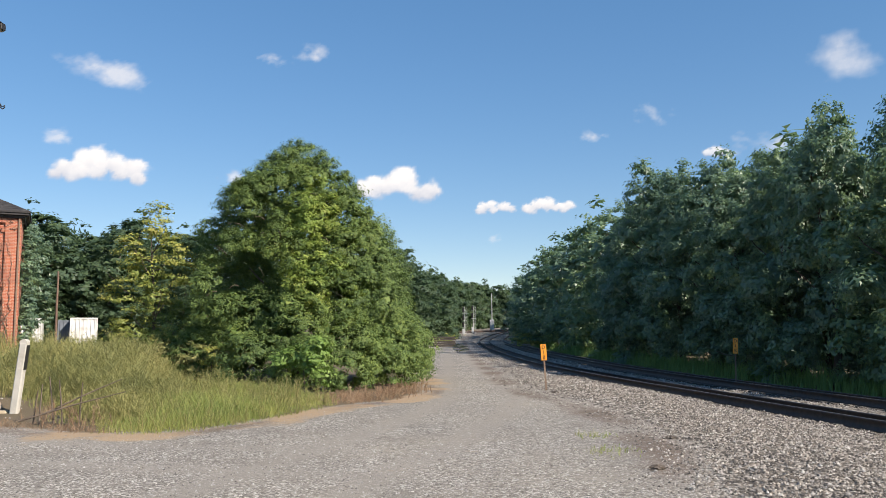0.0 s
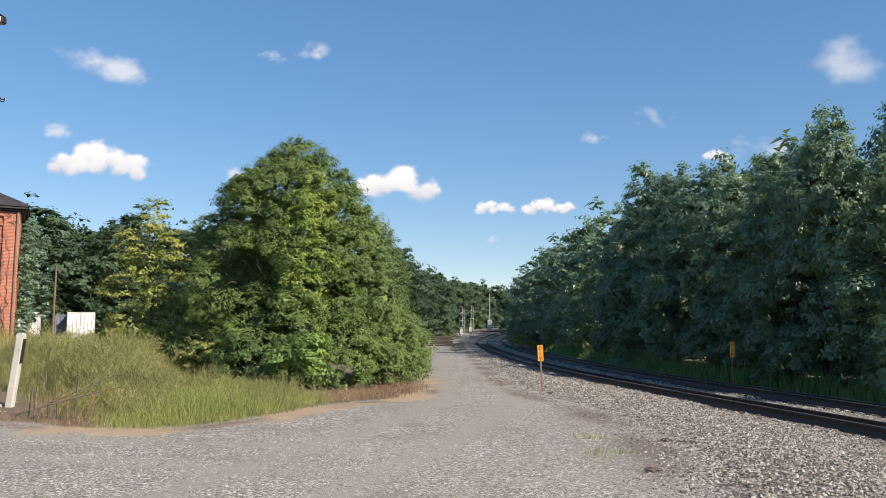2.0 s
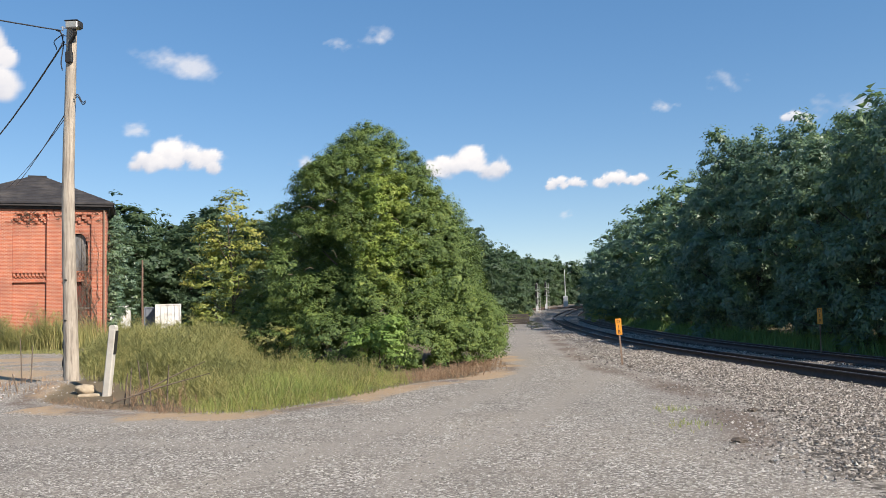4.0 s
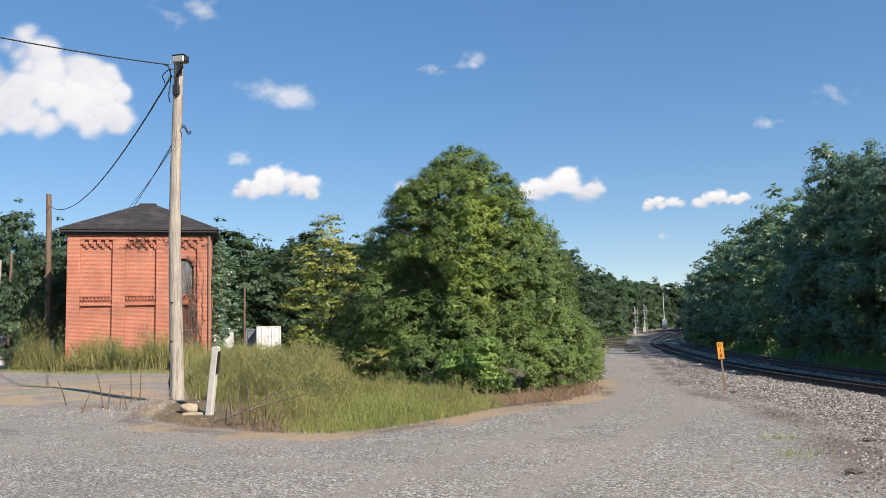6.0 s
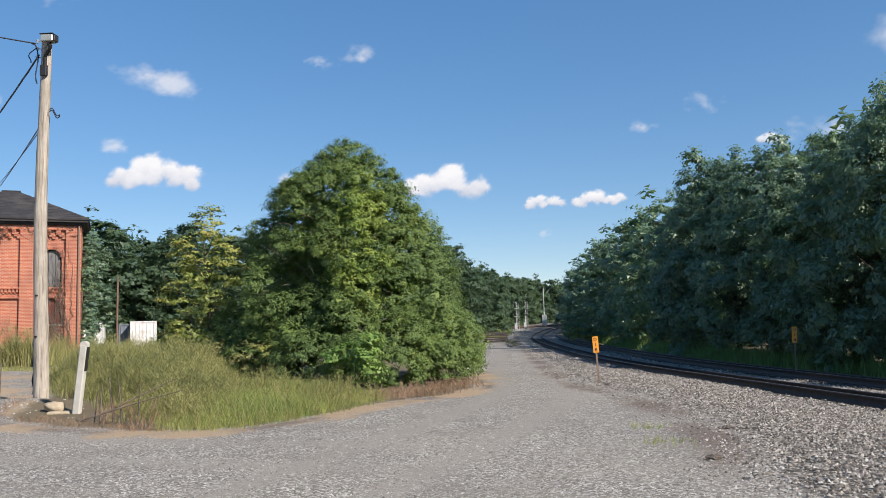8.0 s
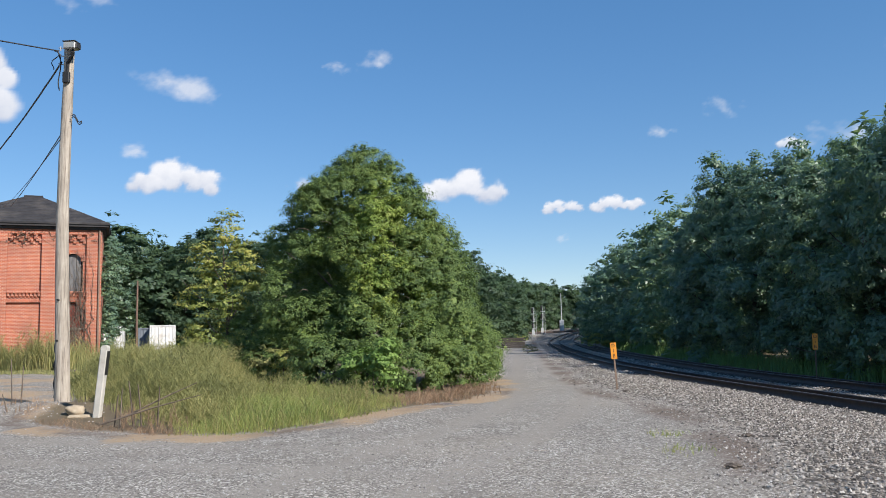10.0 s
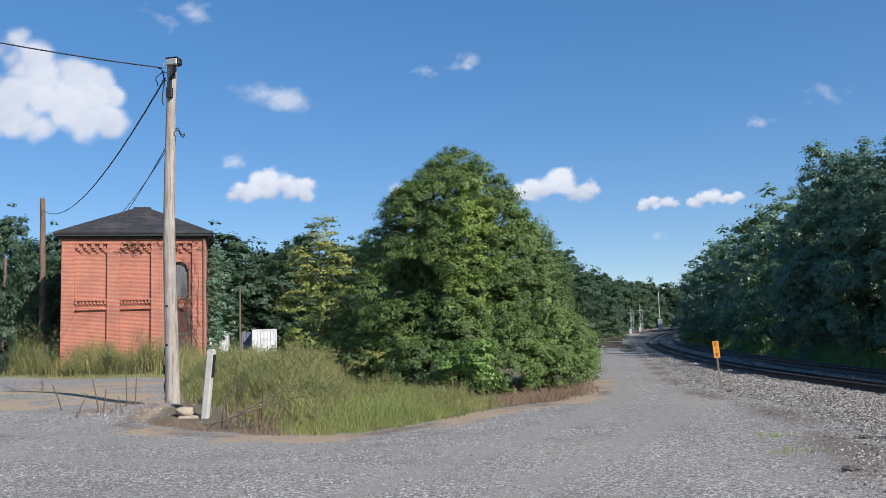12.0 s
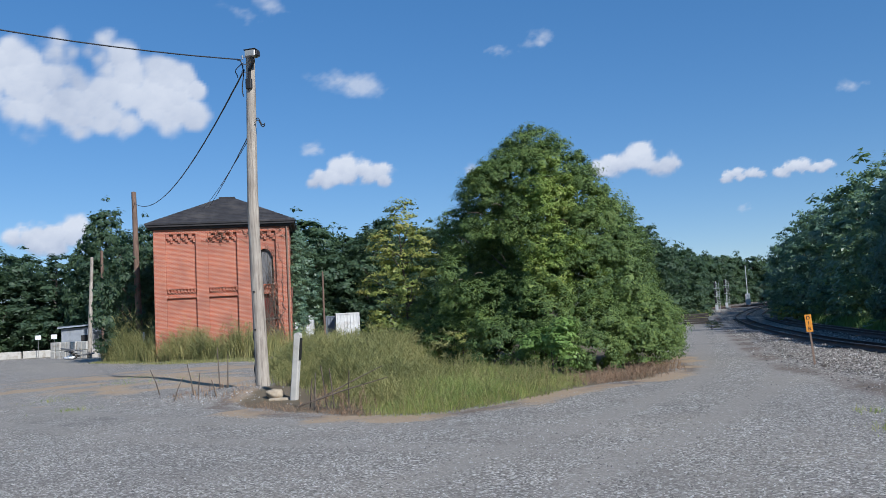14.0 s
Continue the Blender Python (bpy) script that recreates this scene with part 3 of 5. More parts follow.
def make_track(off, top, cant, label):
    track = thing("railway_track", pose(0, 0, 0), label, "railway track", "pair of curving tracks")
    for k in (0, 1):
        z = top - cant * k
        rail = part("rail", mesh_of("rail", *rail_arrays(off + 1.505 * k, z, -60, 340, False)), RAIL, track, "rust-brown steel rail")
        part("running_face", mesh_of("running_face", *rail_arrays(off + 1.505 * k, z, -60, 340, True)), RAILHEAD, rail, "polished top of the rail")
    me = tie_mesh("tie", 2.45)
    for n, y in enumerate(np.arange(3, 118, 0.52)):
        x = float(rail_x(y))
        dx = float(rail_x(y + 0.5) - rail_x(y - 0.5))
        nx, ny = 1 / math.hypot(1, dx), -dx / math.hypot(1, dx)
        tie = new("tie", me)
        tie.parent = track
        z = float(land(y)) + top - 0.206
        tie.matrix_basis = Matrix.Translation((x + off * nx, y + off * ny, z)) @ pose(0, 0, 0, 0, math.degrees(math.atan(cant / 1.5)), -math.degrees(math.atan(dx))) @ pose(random.uniform(-0.04, 0.04), 0, 0, 0, 0, random.uniform(-1, 1))
    return track


make_track(0.0, 0.035, 0.145, "rusty railway track on dark wooden ties")
make_track(3.95, -0.125, 0.13, "second rusty railway track beside shaded undergrowth")


def make_siding():
    """A side track leaving the line behind the signals."""
    u = np.linspace(0, 1, 26)
    mid = np.stack([22.0 - 30 * u + 3 * u * u, 238 - 78 * u + 30 * u * u, 0 * u], 1)
    mid[:, 2] = ground_z(mid[:, 0], mid[:, 1]) + 0.30
    d = np.gradient(mid, axis=0)
    side = np.stack([-d[:, 1], d[:, 0], 0 * u], 1)
    side /= np.linalg.norm(side, axis=1, keepdims=True)
    track = thing("railway_track", pose(0, 0, 0), "rusty siding leaving the line behind the signals", "railway track")
    for k in (-0.75, 0.75):
        rail = mid + side * k
        part("rail", mesh_of("rail", *joined([tube(rail, np.full(26, 0.05), 6), tube(rail - [0, 0, 0.12], np.full(26, 0.06), 6), tube(rail - [0, 0, 0.24], np.full(26, 0.09), 6)])), RAIL, track)


make_siding()


def rocks(xy, size, lift=0.12):
    """Angular stones lying on the land, open where they sit in it."""
    n = len(xy)
    base = np.array([(1, 0, 0), (-1, 0, 0), (0, 1, 0), (0, -1, 0), (0, 0, 1), (0, 0, -1)], float)
    v = base[None] * rng.uniform(0.55, 1.15, (n, 6, 1)) + rng.normal(0, 0.22, (n, 6, 3))
    a = rng.uniform(0, 6.28, n)
    c, s = np.cos(a)[:, None], np.sin(a)[:, None]
    tilt = rng.normal(0, 0.25, (n, 1))
    x, y, z = v[..., 0], v[..., 1], v[..., 2] * 0.7
    x, z = x * np.cos(tilt) - z * np.sin(tilt), x * np.sin(tilt) + z * np.cos(tilt)
    z = np.where(np.arange(6) < 4, z * 0.4 - 0.1, np.abs(z) * 1.15)
    v = np.stack([x * c - y * s, x * s + y * c, z], -1) * np.asarray(size)[:, None, None]
    v += np.concatenate([xy, (ground_z(xy[:, 0], xy[:, 1]) + np.asarray(size) * lift)[:, None]], 1)[:, None]
    f = np.array([(0, 2, 4), (2, 1, 4), (1, 3, 4), (3, 0, 4)])
    return v.reshape(-1, 3), (np.arange(n)[:, None, None] * 6 + f).reshape(-1, 3)


def ballast_xy(y0, y1, per_m2):
    y = rng.uniform(y0, y1, int(per_m2 * (y1 - y0) * 12))
    x = toe_x(y) - 1.3 + rng.random(len(y)) * 13
    r = rail_x(y)
    u = (x - toe_x(y)) / 0.9
    ok = (x < r + 6.6) & (rng.random(len(y)) < np.clip(0.5 + 0.5 * u, 0.0, 1.0) ** 1.7)
    for o in (0.0, 1.5, 3.95, 5.45):
        ok &= np.abs(x - r - o) > 0.22
    return np.stack([x[ok], y[ok]], 1)


xy = np.concatenate([ballast_xy(7.5, 16, 760), ballast_xy(16, 27, 360), ballast_xy(27, 60, 90)])
far_along = np.clip((xy[:, 1] - 14) / 30, 0, 1)
ballast = part("ballast", mesh_of("ballast", *rocks(xy, rng.uniform(0.010, 0.027, len(xy)) * (1 + 0.9 * far_along), rng.uniform(-0.2, 1.0, len(xy)))), BALLAST, None, "pale and dark crushed stone ballast along the tracks")
tagged(ballast, category="ballast", kind="stuff")
y = np.concatenate([rng.uniform(5.5, 12, 34000), rng.uniform(12, 24, 20000)])
x = rng.uniform(-1, 1, len(y)) * (3 + y * 0.62)
ok = (poly_dist(x, y, GRASS_POLY) < -0.2) & (x < toe_x(y) + 0.3)
xy = np.stack([x[ok], y[ok]], 1)
loose = part("loose_gravel", mesh_of("loose_gravel", *rocks(xy, rng.uniform(0.004, 0.011, len(xy)) * rng.choice([1, 1, 1, 1.7], len(xy)))), CHIPS, None, "loose stone chips scattered over the gravel yard")
tagged(loose, category="gravel", kind="stuff")


# ---- brick building ----
def make_building():
    left, right = np.array((-29.95, 40.55)), np.array((-22.95, 43.95))
    turn = math.degrees(math.atan2(right[1] - left[1], right[0] - left[0]))
    wide, deep, top = float(np.hypot(*(right - left))), 7.4, 7.75
    far = 1.08
    b = thing("brick_building", pose(left[0] * far, left[1] * far, 1.6 - 1.6 * far, 0, 0, turn) @ Matrix.Scale(far, 4), "two-storey red brick building with dark hipped roof and boarded windows", "building")
    k = wide / 238.0
    cuts = [0, 21 * k, 73 * k, 94 * k, 145 * k, 168 * k, 214 * k, wide]
    panel_top, rec = 7.36, 0.16
    bm = bmesh.new()
    box(bm, 0.005, wide - 0.005, deep - 0.3, deep, -0.6, top)
    box(bm, 0.003, 0.3, rec + 0.3, deep - 0.3, -0.6, top)
    box(bm, wide - 0.3, wide - 0.003, rec + 0.3, deep - 0.3, -0.6, top)
    for n in (1, 3):
        box(bm, cuts[n], cuts[n + 1], rec, rec + 0.3, -0.6, panel_top)
    # The third bay has two openings.
    c0, c1 = cuts[5], cuts[6]
    w0, w1 = c0 + 0.30, c1 - 0.18
    for z0, z1 in ((-0.6, 2.2), (3.62, 4.22), (6.3, panel_top)):
        box(bm, c0, c1, rec, rec + 0.3, z0, z1)
    for z0, z1 in ((2.2, 3.62), (4.22, 6.3)):
        box(bm, c0, w0, rec, rec + 0.3, z0, z1)
        box(bm, w1, c1, rec, rec + 0.3, z0, z1)
    box(bm, 0.002, wide - 0.002, 0.002, rec + 0.3, panel_top, top)
    wall = part("wall", bm, BRICK, b, "weathered red brick wall")
    for n in (0, 2, 4, 6):
        part("pilaster", boxed(cuts[n], cuts[n + 1], 0, rec + 0.3, -0.6, panel_top - 0.002, bevel=0.008), BRICK, b)
    for n in (1, 3, 5):
        a, z = cuts[n], cuts[n + 1]
        m = 4 if n < 5 else 3
        s = (z - a) / (2 * m)
        for q in range(2 * m):
            x = a + q * s
            if q % 2 == 0:
                part("corbel", boxed(x + 0.02, x + s * 0.98, 0.02, rec, panel_top - 0.26, panel_top - 0.004), BRICK, b)
            part("corbel", boxed(x + s * (0.3 if q % 2 else 0.62), x + s * (0.9 if q % 2 else 1.2), 0.05, rec, panel_top - (0.5 if q % 2 else 0.38), panel_top - 0.262), BRICK, b)
        for z0, z1, proud in ((4.12, 4.20, 0.02), (3.60, 3.70, 0.02)):
            part("string_course", boxed(a + 0.004, z - 0.004, proud, rec - 0.002, z0, z1, bevel=0.01), BRICK, b)
        teeth = 9
        for q in range(teeth):
            x = a + (q + 0.25) * (z - a) / teeth
            part("brick_tooth", boxed(x, x + (z - a) / teeth * 0.5, 0.05, rec - 0.002, 3.93, 4.118), BRICK, b)
            part("brick_tooth", boxed(x + (z - a) / teeth * 0.5, x + (z - a) / teeth * 0.96, 0.09, rec - 0.002, 3.86, 3.93), BRICK, b)
    for z0, z1, mat_, nm, lab in ((4.22, 6.3, BOARD, "upper_window", "grey boarded arched window"), (2.2, 3.62, REDBOARD, "lower_window", "red boarded window")):
        # Flat backing; the reveal's shade is painted as its colour.
        w = part(nm, boxed(w0, w1, rec + 0.2, rec + 0.24, z0, z1), RECESS_SHADE, b, lab)
        for q in range(3):
            x0 = w0 + (w1 - w0) * q / 3
            part("board", boxed(x0 + 0.01 + 0.10 * (q == 0), x0 + (w1 - w0) / 3 - 0.01 - 0.1 * (q == 2), rec + 0.14, rec + 0.19, z0 + 0.02, z1 - 0.06, bevel=0.006), mat_, w)
        part("window_sill", boxed(w0 - 0.12, w1 + 0.12, rec - 0.10, rec + 0.14, z0 - 0.12, z0 - 0.004, bevel=0.01), SILL, w, "pale stone sill")
        bm = bmesh.new()
        mid, half = (w0 + w1) / 2, (w1 - w0) / 2 + 0.02
        for q in range(11):
            a0 = math.pi * (q + 0.5) / 11
            m = Matrix.Translation((mid + math.cos(a0) * half * 1.04, rec - 0.02, z1 - 0.38 + math.sin(a0) * 0.5)) @ Matrix.Rotation(-a0 + math.pi / 2, 4, "Y") @ Matrix.Diagonal((0.20, 0.09, 0.26, 1))
            bmesh.ops.create_cube(bm, size=1, matrix=m)
        part("arch", bm, BRICK, w)
    # Roof: eave box, gutter line, four hips.
    o = 0.34
    part("soffit", boxed(-o, wide + o, -o, deep + o, top + 0.02, top + 0.14), DARKWOOD, b, "dark wooden eave")
    part("cornice", boxed(-0.14, wide + 0.14, -0.14, deep + 0.14, top - 0.14, top + 0.02, bevel=0.02), DARKWOOD, b)
    for q in range(15):
        x = -0.2 + (wide + 0.4) * q / 14
        part("bracket", boxed(x - 0.05, x + 0.05, -o + 0.12, -0.14, top - 0.08, top + 0.018), DARKWOOD, b)
    bm = bmesh.new()
    e = o + 0.06
    z0, z1 = top + 0.14, 10.02
    corners = [bm.verts.new(p) for p in ((-e, -e, z0), (wide + e, -e, z0), (wide + e, deep + e, z0), (-e, deep + e, z0))]
    low = [bm.verts.new((v.co.x, v.co.y, z0 + 0.10)) for v in corners]
    peak = [bm.verts.new((wide / 2 - 0.35, deep / 2, z1)), bm.verts.new((wide / 2 + 0.35, deep / 2, z1))]
    for i in range(4):
        bm.faces.new((corners[i], corners[(i + 1) % 4], low[(i + 1) % 4], low[i]))
    bm.faces.new((low[0], low[1], peak[1], peak[0]))
    bm.faces.new((low[1], low[2], peak[1]))
    bm.faces.new((low[2], low[3], peak[0], peak[1]))
    bm.faces.new((low[3], low[0], peak[0]))
    bm.faces.new(corners[::-1])
    roof = part("roof", bm, SHINGLE, b, "dark shingled hipped roof with worn courses")
    slope = (z1 - z0 - 0.1) / (deep / 2 + e)
    for q in range(1, 17):
        u = q / 17
        yy = -e + u * (deep / 2 + e)
        zz = z0 + 0.1 + slope * (yy + e)
        x0, x1 = -e + u * (wide / 2 - 0.35 + e), wide + e - u * (wide / 2 - 0.35 + e)
        part("shingle_course", boxed(x0 + 0.02, x1 - 0.02, yy, yy + 0.05, zz - 0.01, zz + 0.025), SHINGLE, roof)
    part("roof_cap", boxed(wide / 2 - 0.5, wide / 2 + 0.5, deep / 2 - 0.12, deep / 2 + 0.12, z1 - 0.08, z1 + 0.03, bevel=0.02), SHINGLE, roof)
    part("downpipe", cyl(bmesh.new(), (wide - 0.12, -0.06, -0.3), (wide - 0.12, -0.06, top), 0.05, 0.05, 8), RUSTPOST, b)
    # Dead creepers on the third bay, live ivy round the corner.
    lines = []
    for q in range(44):
        x, z = rng.uniform(c0 - 0.7, c1 + 0.35), rng.uniform(0.2, 1.2)
        run = [(x, -0.03, z)]
        goal = rng.uniform(c0 + 0.25, c1 + 0.1)
        end = rng.uniform(2.5, 6.6)
        while run[-1][2] < end:
            px, _, pz = run[-1]
            run.append((px + 0.10 * (goal - px) + rng.normal(0, 0.09), -0.03 - abs(rng.normal(0, 0.03)), pz + rng.uniform(0.08, 0.2)))
        if len(run) > 4:
            lines.append(tube(run, np.linspace(rng.uniform(0.009, 0.03), 0.006, len(run)), 5))
    for q in range(26):
        x, z = rng.uniform(2.6, wide - 0.3), rng.uniform(7.0, 7.75)
        run = [(x + rng.normal(0, 0.12) * s, -0.05, z + 0.10 * s * rng.normal()) for s in range(5)]
        lines.append(tube(run, np.linspace(0.014, 0.006, 5), 4))
    vine = part("dead_creeper", mesh_of("dead_creeper", *joined(lines)), TWIG, None, "bare brown creeper stems clinging to the brick wall")
    vine.matrix_basis = b.matrix_basis
    tagged(vine, category="creeper")
    blobs = [(wide + 0.3, 0.5 + 0.8 * rng.random() + 0.75 * (q % 7), 0.4 + 0.55 * q % 7.4, rng.uniform(0.3, 0.5), 0.7, 0.6) for q in range(48)]
    blobs += [(wide + 0.9, deep + 0.5, 2 + q, 0.8, 0.9, 0.8) for q in range(6)]
    ivy = part("ivy", mesh_of("ivy", *crown(blobs, 24000, 0.15, 0.22, -0.2)), WOODS, None, "dark green ivy climbing the side of the brick building")
    ivy.matrix_basis = b.matrix_basis
    tagged(ivy, category="ivy")


make_building()


# ---- poles, wires, posts ----
def gz(x, y):
    return float(ground_z(x, y))


def make_pole(x, y, h, r, mat_, label, lean=(0, 0), sink=0.1, bow=0.0):
    p = thing("utility_pole", pose(x, y, gz(x, y) - sink), label, "utility pole")
    u = np.linspace(0, 1, 26)
    line = np.stack([lean[0] * u + 0.012 * np.sin(u * 9) + bow * np.sin(np.pi * u), lean[1] * u, (h + sink) * u], 1)
    v, f = tube(line, r * (1 - 0.34 * u) * (1 + 0.02 * np.sin(u * 40)), 14)
    part("shaft", mesh_of("shaft", v, f), mat_, p, smooth=True)
    cap = bmesh.new()
    cyl(cap, line[-1], line[-1] + [0, 0, 0.03], r * 0.66, r * 0.5, 14)
    part("top", cap, mat_, p)
    return p


def wire(a, b, sag, r=0.014, label="black overhead cable", n=40, wob=0.0):
    u = np.linspace(0, 1, n)[:, None]
    line = np.array(a) * (1 - u) + np.array(b) * u - np.array([0, 0, 4.0 * sag]) * u * (1 - u)
    line[1:-1] += rng.normal(0, wob, (n - 2, 3))
    return tagged(part("overhead_cable", mesh_of("overhead_cable", *tube(line, np.full(n, r), 6)), CABLE, None, label, True), category="cable")


PX, PY = -10.0, 17.57
light_pole = make_pole(PX, PY, 8.36 - gz(PX, PY), 0.165, POLE_GREY, "weathered grey wooden pole carrying a floodlight at the yard edge", (-0.04, 0.0), bow=-0.07)
z0 = gz(PX, PY) - 0.1
TOP = 8.36 - z0
flood = part("floodlight", boxed(0.03, 0.31, -0.40, -0.18, TOP - 0.235, TOP - 0.075, bevel=0.02), STEEL, light_pole, "grey metal floodlight head")
part("visor", boxed(0.015, 0.325, -0.42, -0.17, TOP - 0.073, TOP - 0.055, bevel=0.004), BLACK, flood)
part("lens", boxed(0.05, 0.29, -0.412, -0.402, TOP - 0.22, TOP - 0.09), LENS, flood, "clouded glass lens")
part("back_box", boxed(0.312, 0.35, -0.38, -0.2, TOP - 0.22, TOP - 0.09, bevel=0.01), BLACK, flood)
bm = bmesh.new()
cyl(bm, (0.0, -0.13, TOP - 0.85), (0.03, -0.18, TOP - 0.5), 0.035, 0.04, 8)
cyl(bm, (0.03, -0.18, TOP - 0.5), (0.2, -0.28, TOP - 0.36), 0.04, 0.03, 8)
cyl(bm, (0.2, -0.28, TOP - 0.36), (0.2, -0.28, TOP - 0.236), 0.03, 0.03, 8)
box(bm, -0.09, 0.06, -0.19, -0.1, TOP - 0.95, TOP - 0.7, bevel=0.01)
part("bracket", bm, BLACK, light_pole, "black mounting bracket")
part("photocell", cyl(bmesh.new(), (0.2, -0.3, TOP - 0.36), (0.24, -0.34, TOP - 0.30), 0.05, 0.04, 8), BLACK, light_pole)
for zz in (TOP - 0.12, TOP - 0.3, TOP - 0.5):
    bm = cyl(bmesh.new(), (-0.10, -0.04, zz), (-0.26, -0.07, zz + 0.03), 0.012, 0.012, 6)
    cyl(bm, (-0.22, -0.06, zz - 0.04), (-0.22, -0.06, zz + 0.06), 0.018, 0.018, 8)
    part("insulator", bm, STEEL, light_pole, "grey line insulator")
u = np.linspace(0, 1, 14)
loop = np.stack([0.11 + 0.24 * u, -0.1 + 0 * u, TOP - 1.72 - 0.12 * u + 0.06 * np.sin(u * 6.28)], 1)
part("cable_loop", mesh_of("cable_loop", *tube(np.concatenate([loop, loop[::-1] - [0, 0, 0.05]]), np.full(28, 0.012), 5)), CABLE, light_pole)
drop = np.stack([-0.28 + 0.14 * u**2 + 0.07 * np.sin(u * 5), -0.08 + 0 * u, TOP - 0.15 - 0.95 * u], 1)
part("drip_loop", mesh_of("drip_loop", *tube(drop, np.full(14, 0.014), 5)), CABLE, light_pole)
drop = np.stack([-0.36 + 0.16 * np.sin(u * 7) * (1 - u), -0.08 + 0 * u, TOP - 0.16 - 0.45 * u], 1)
part("drip_loop", mesh_of("drip_loop", *tube(drop, np.full(14, 0.012), 5)), CABLE, light_pole)
line = np.stack([-0.165 + 0.02 * np.sin(u * 20), -0.05 + 0 * u, 0.2 + 1.25 * u], 1)
part("ground_lead", mesh_of("ground_lead", *tube(line, np.full(14, 0.018), 5)), CABLE, light_pole, "black cable stapled to the pole foot")
for zz in (1.45, 2.35):
    part("bolt", cyl(bmesh.new(), (-0.06, -0.2, zz), (-0.06, -0.12, zz), 0.022, 0.022, 8), BLACK, light_pole)

wire((PX - 0.26, PY - 0.06, 8.2), (-22.0, -2.5, 10.4), 1.2, 0.016, "black service cable running off over the yard", 60, 0.0015)
P2 = (-36.45, 47.7)
make_pole(P2[0], P2[1], 11.6, 0.24, POLE_BROWN, "brown wooden pole in the weeds beside the brick building", (-0.2, -0.1))
wire((PX - 0.22, PY, 7.95), (P2[0] - 0.15, P2[1] - 0.1, 10.7), 1.35, 0.02, "sagging black cable between two poles", 70, 0.0015)
wire((PX - 0.12, PY + 0.1, 6.48), (-27.3, 42.2, 8.86), 0.12, 0.013, "thin black cable dropping to the building roof", 40, 0.0015)
wire((PX - 0.12, PY + 0.1, 6.36), (-27.7, 42.0, 8.72), 0.2, 0.010, "thin black cable dropping to the building roof", 40, 0.0015)
make_pole(-57.4, 69.35, 10.6, 0.2, POLE_BROWN, "slim brown pole before the far trees", (0, 0))
make_pole(-51.9, 60.9, 9.0, 0.2, POLE_GREY, "pale bare wooden pole beside a concrete block wall", (0.25, 0.2))
make_pole(-34.3, 72.3, 7.0, 0.12, POLE_BROWN, "thin dark pole beside white containers", (0, 0))


def make_post():
    x, y = -8.4, 16.05
    p = thing("concrete_post", pose(x, y, gz(x, y) - 0.05, 0, 6.0, 2), "leaning pale concrete marker post with rounded top", "post")
    bm = boxed(-0.075, 0.075, -0.07, 0.07, 0, 1.42, bevel=0.02)
    cyl(bm, (0, -0.066, 1.42), (0, 0.066, 1.42), 0.071, 0.071, 16)
    part("shaft", bm, CONCRETE, p)
    part("side_plate", boxed(0.077, 0.084, -0.06, 0.06, 0.9, 1.38), BLACK, p, "black strip on the post side")
    f = part("footing", boxed(-0.5, -0.06, -0.12, 0.12, -0.14, 0.05, bevel=0.03), ROCK, None, "broken dirt-stained footing beside the post")
    f.matrix_basis = pose(x - 0.1, y + 0.1, gz(x, y), 0, 0, 14)
    tagged(f, category="footing")
    bm = bmesh.new()
    bmesh.ops.create_icosphere(bm, subdivisions=3, radius=1)
    for w in bm.verts:
        w.co = Vector((w.co.x * 0.21, w.co.y * 0.15, w.co.z * 0.11)) * (1 + 0.35 * noise.noise(w.co * 1.6))
    r = part("rock", bm, ROCK, None, "tan rock resting on the footing by the post", True)
    r.matrix_basis = pose(x - 0.52, y + 0.16, gz(x, y) + 0.12, 0, 6, 10)
    tagged(r, category="rock")


make_post()


def make_text(body, size, mat_, parent, m):
    cu = bpy.data.curves.new("letter", "FONT")
    cu.body, cu.size, cu.extrude, cu.align_x, cu.align_y = body, size, 0.002, "CENTER", "CENTER"
    tmp = bpy.data.objects.new("letter", cu)
    scene.collection.objects.link(tmp)
    me = bpy.data.meshes.new_from_object(tmp.evaluated_get(bpy.context.evaluated_depsgraph_get()))
    bpy.data.objects.remove(tmp)
    me.materials.append(mat_)
    ob = new("letter", me)
    ob.parent = parent
    ob.matrix_basis = m
    return ob


def make_sign(x, y, foot, base, top, high, wide, lean, face, label):
    s = thing("derail_sign", pose(x, y, foot, 0, lean, face), label, "sign", "orange track signs")
    part("post", boxed(-0.022, 0.022, -0.004, 0.014, base - foot - 0.3, top - foot - 0.03, bevel=0.003), RUSTPOST, s, "rusty steel stake")
    z1 = top - foot
    plate = part("plate", boxed(-wide / 2, wide / 2, -0.012, -0.005, z1 - high, z1, bevel=0.003), ORANGE, s, "orange plate with black letters")
    for n, ch in enumerate("DIB"):
        make_text(ch, high * 0.285, BLACK, plate, pose(0, -0.0135, z1 - high * (0.19 + 0.31 * n), 90, 0, 0))
    for zz in (z1 - 0.03, z1 - high + 0.03):
        part("bolt", cyl(bmesh.new(), (0, -0.02, zz), (0, -0.012, zz), 0.008, 0.008, 6), STEEL, plate)
    return s


make_sign(2.62, 21.8, gz(2.62, 21.8), gz(2.62, 21.8), 1.20, 0.425, 0.152, -3.2, 0, "narrow orange sign with black letters on a leaning stake in ballast")
make_sign(10.35, 29.6, gz(10.35, 29.6), gz(10.35, 29.6), 1.24, 0.56, 0.17, 1.0, -14, "narrow orange sign with black letters in grass beyond the tracks")
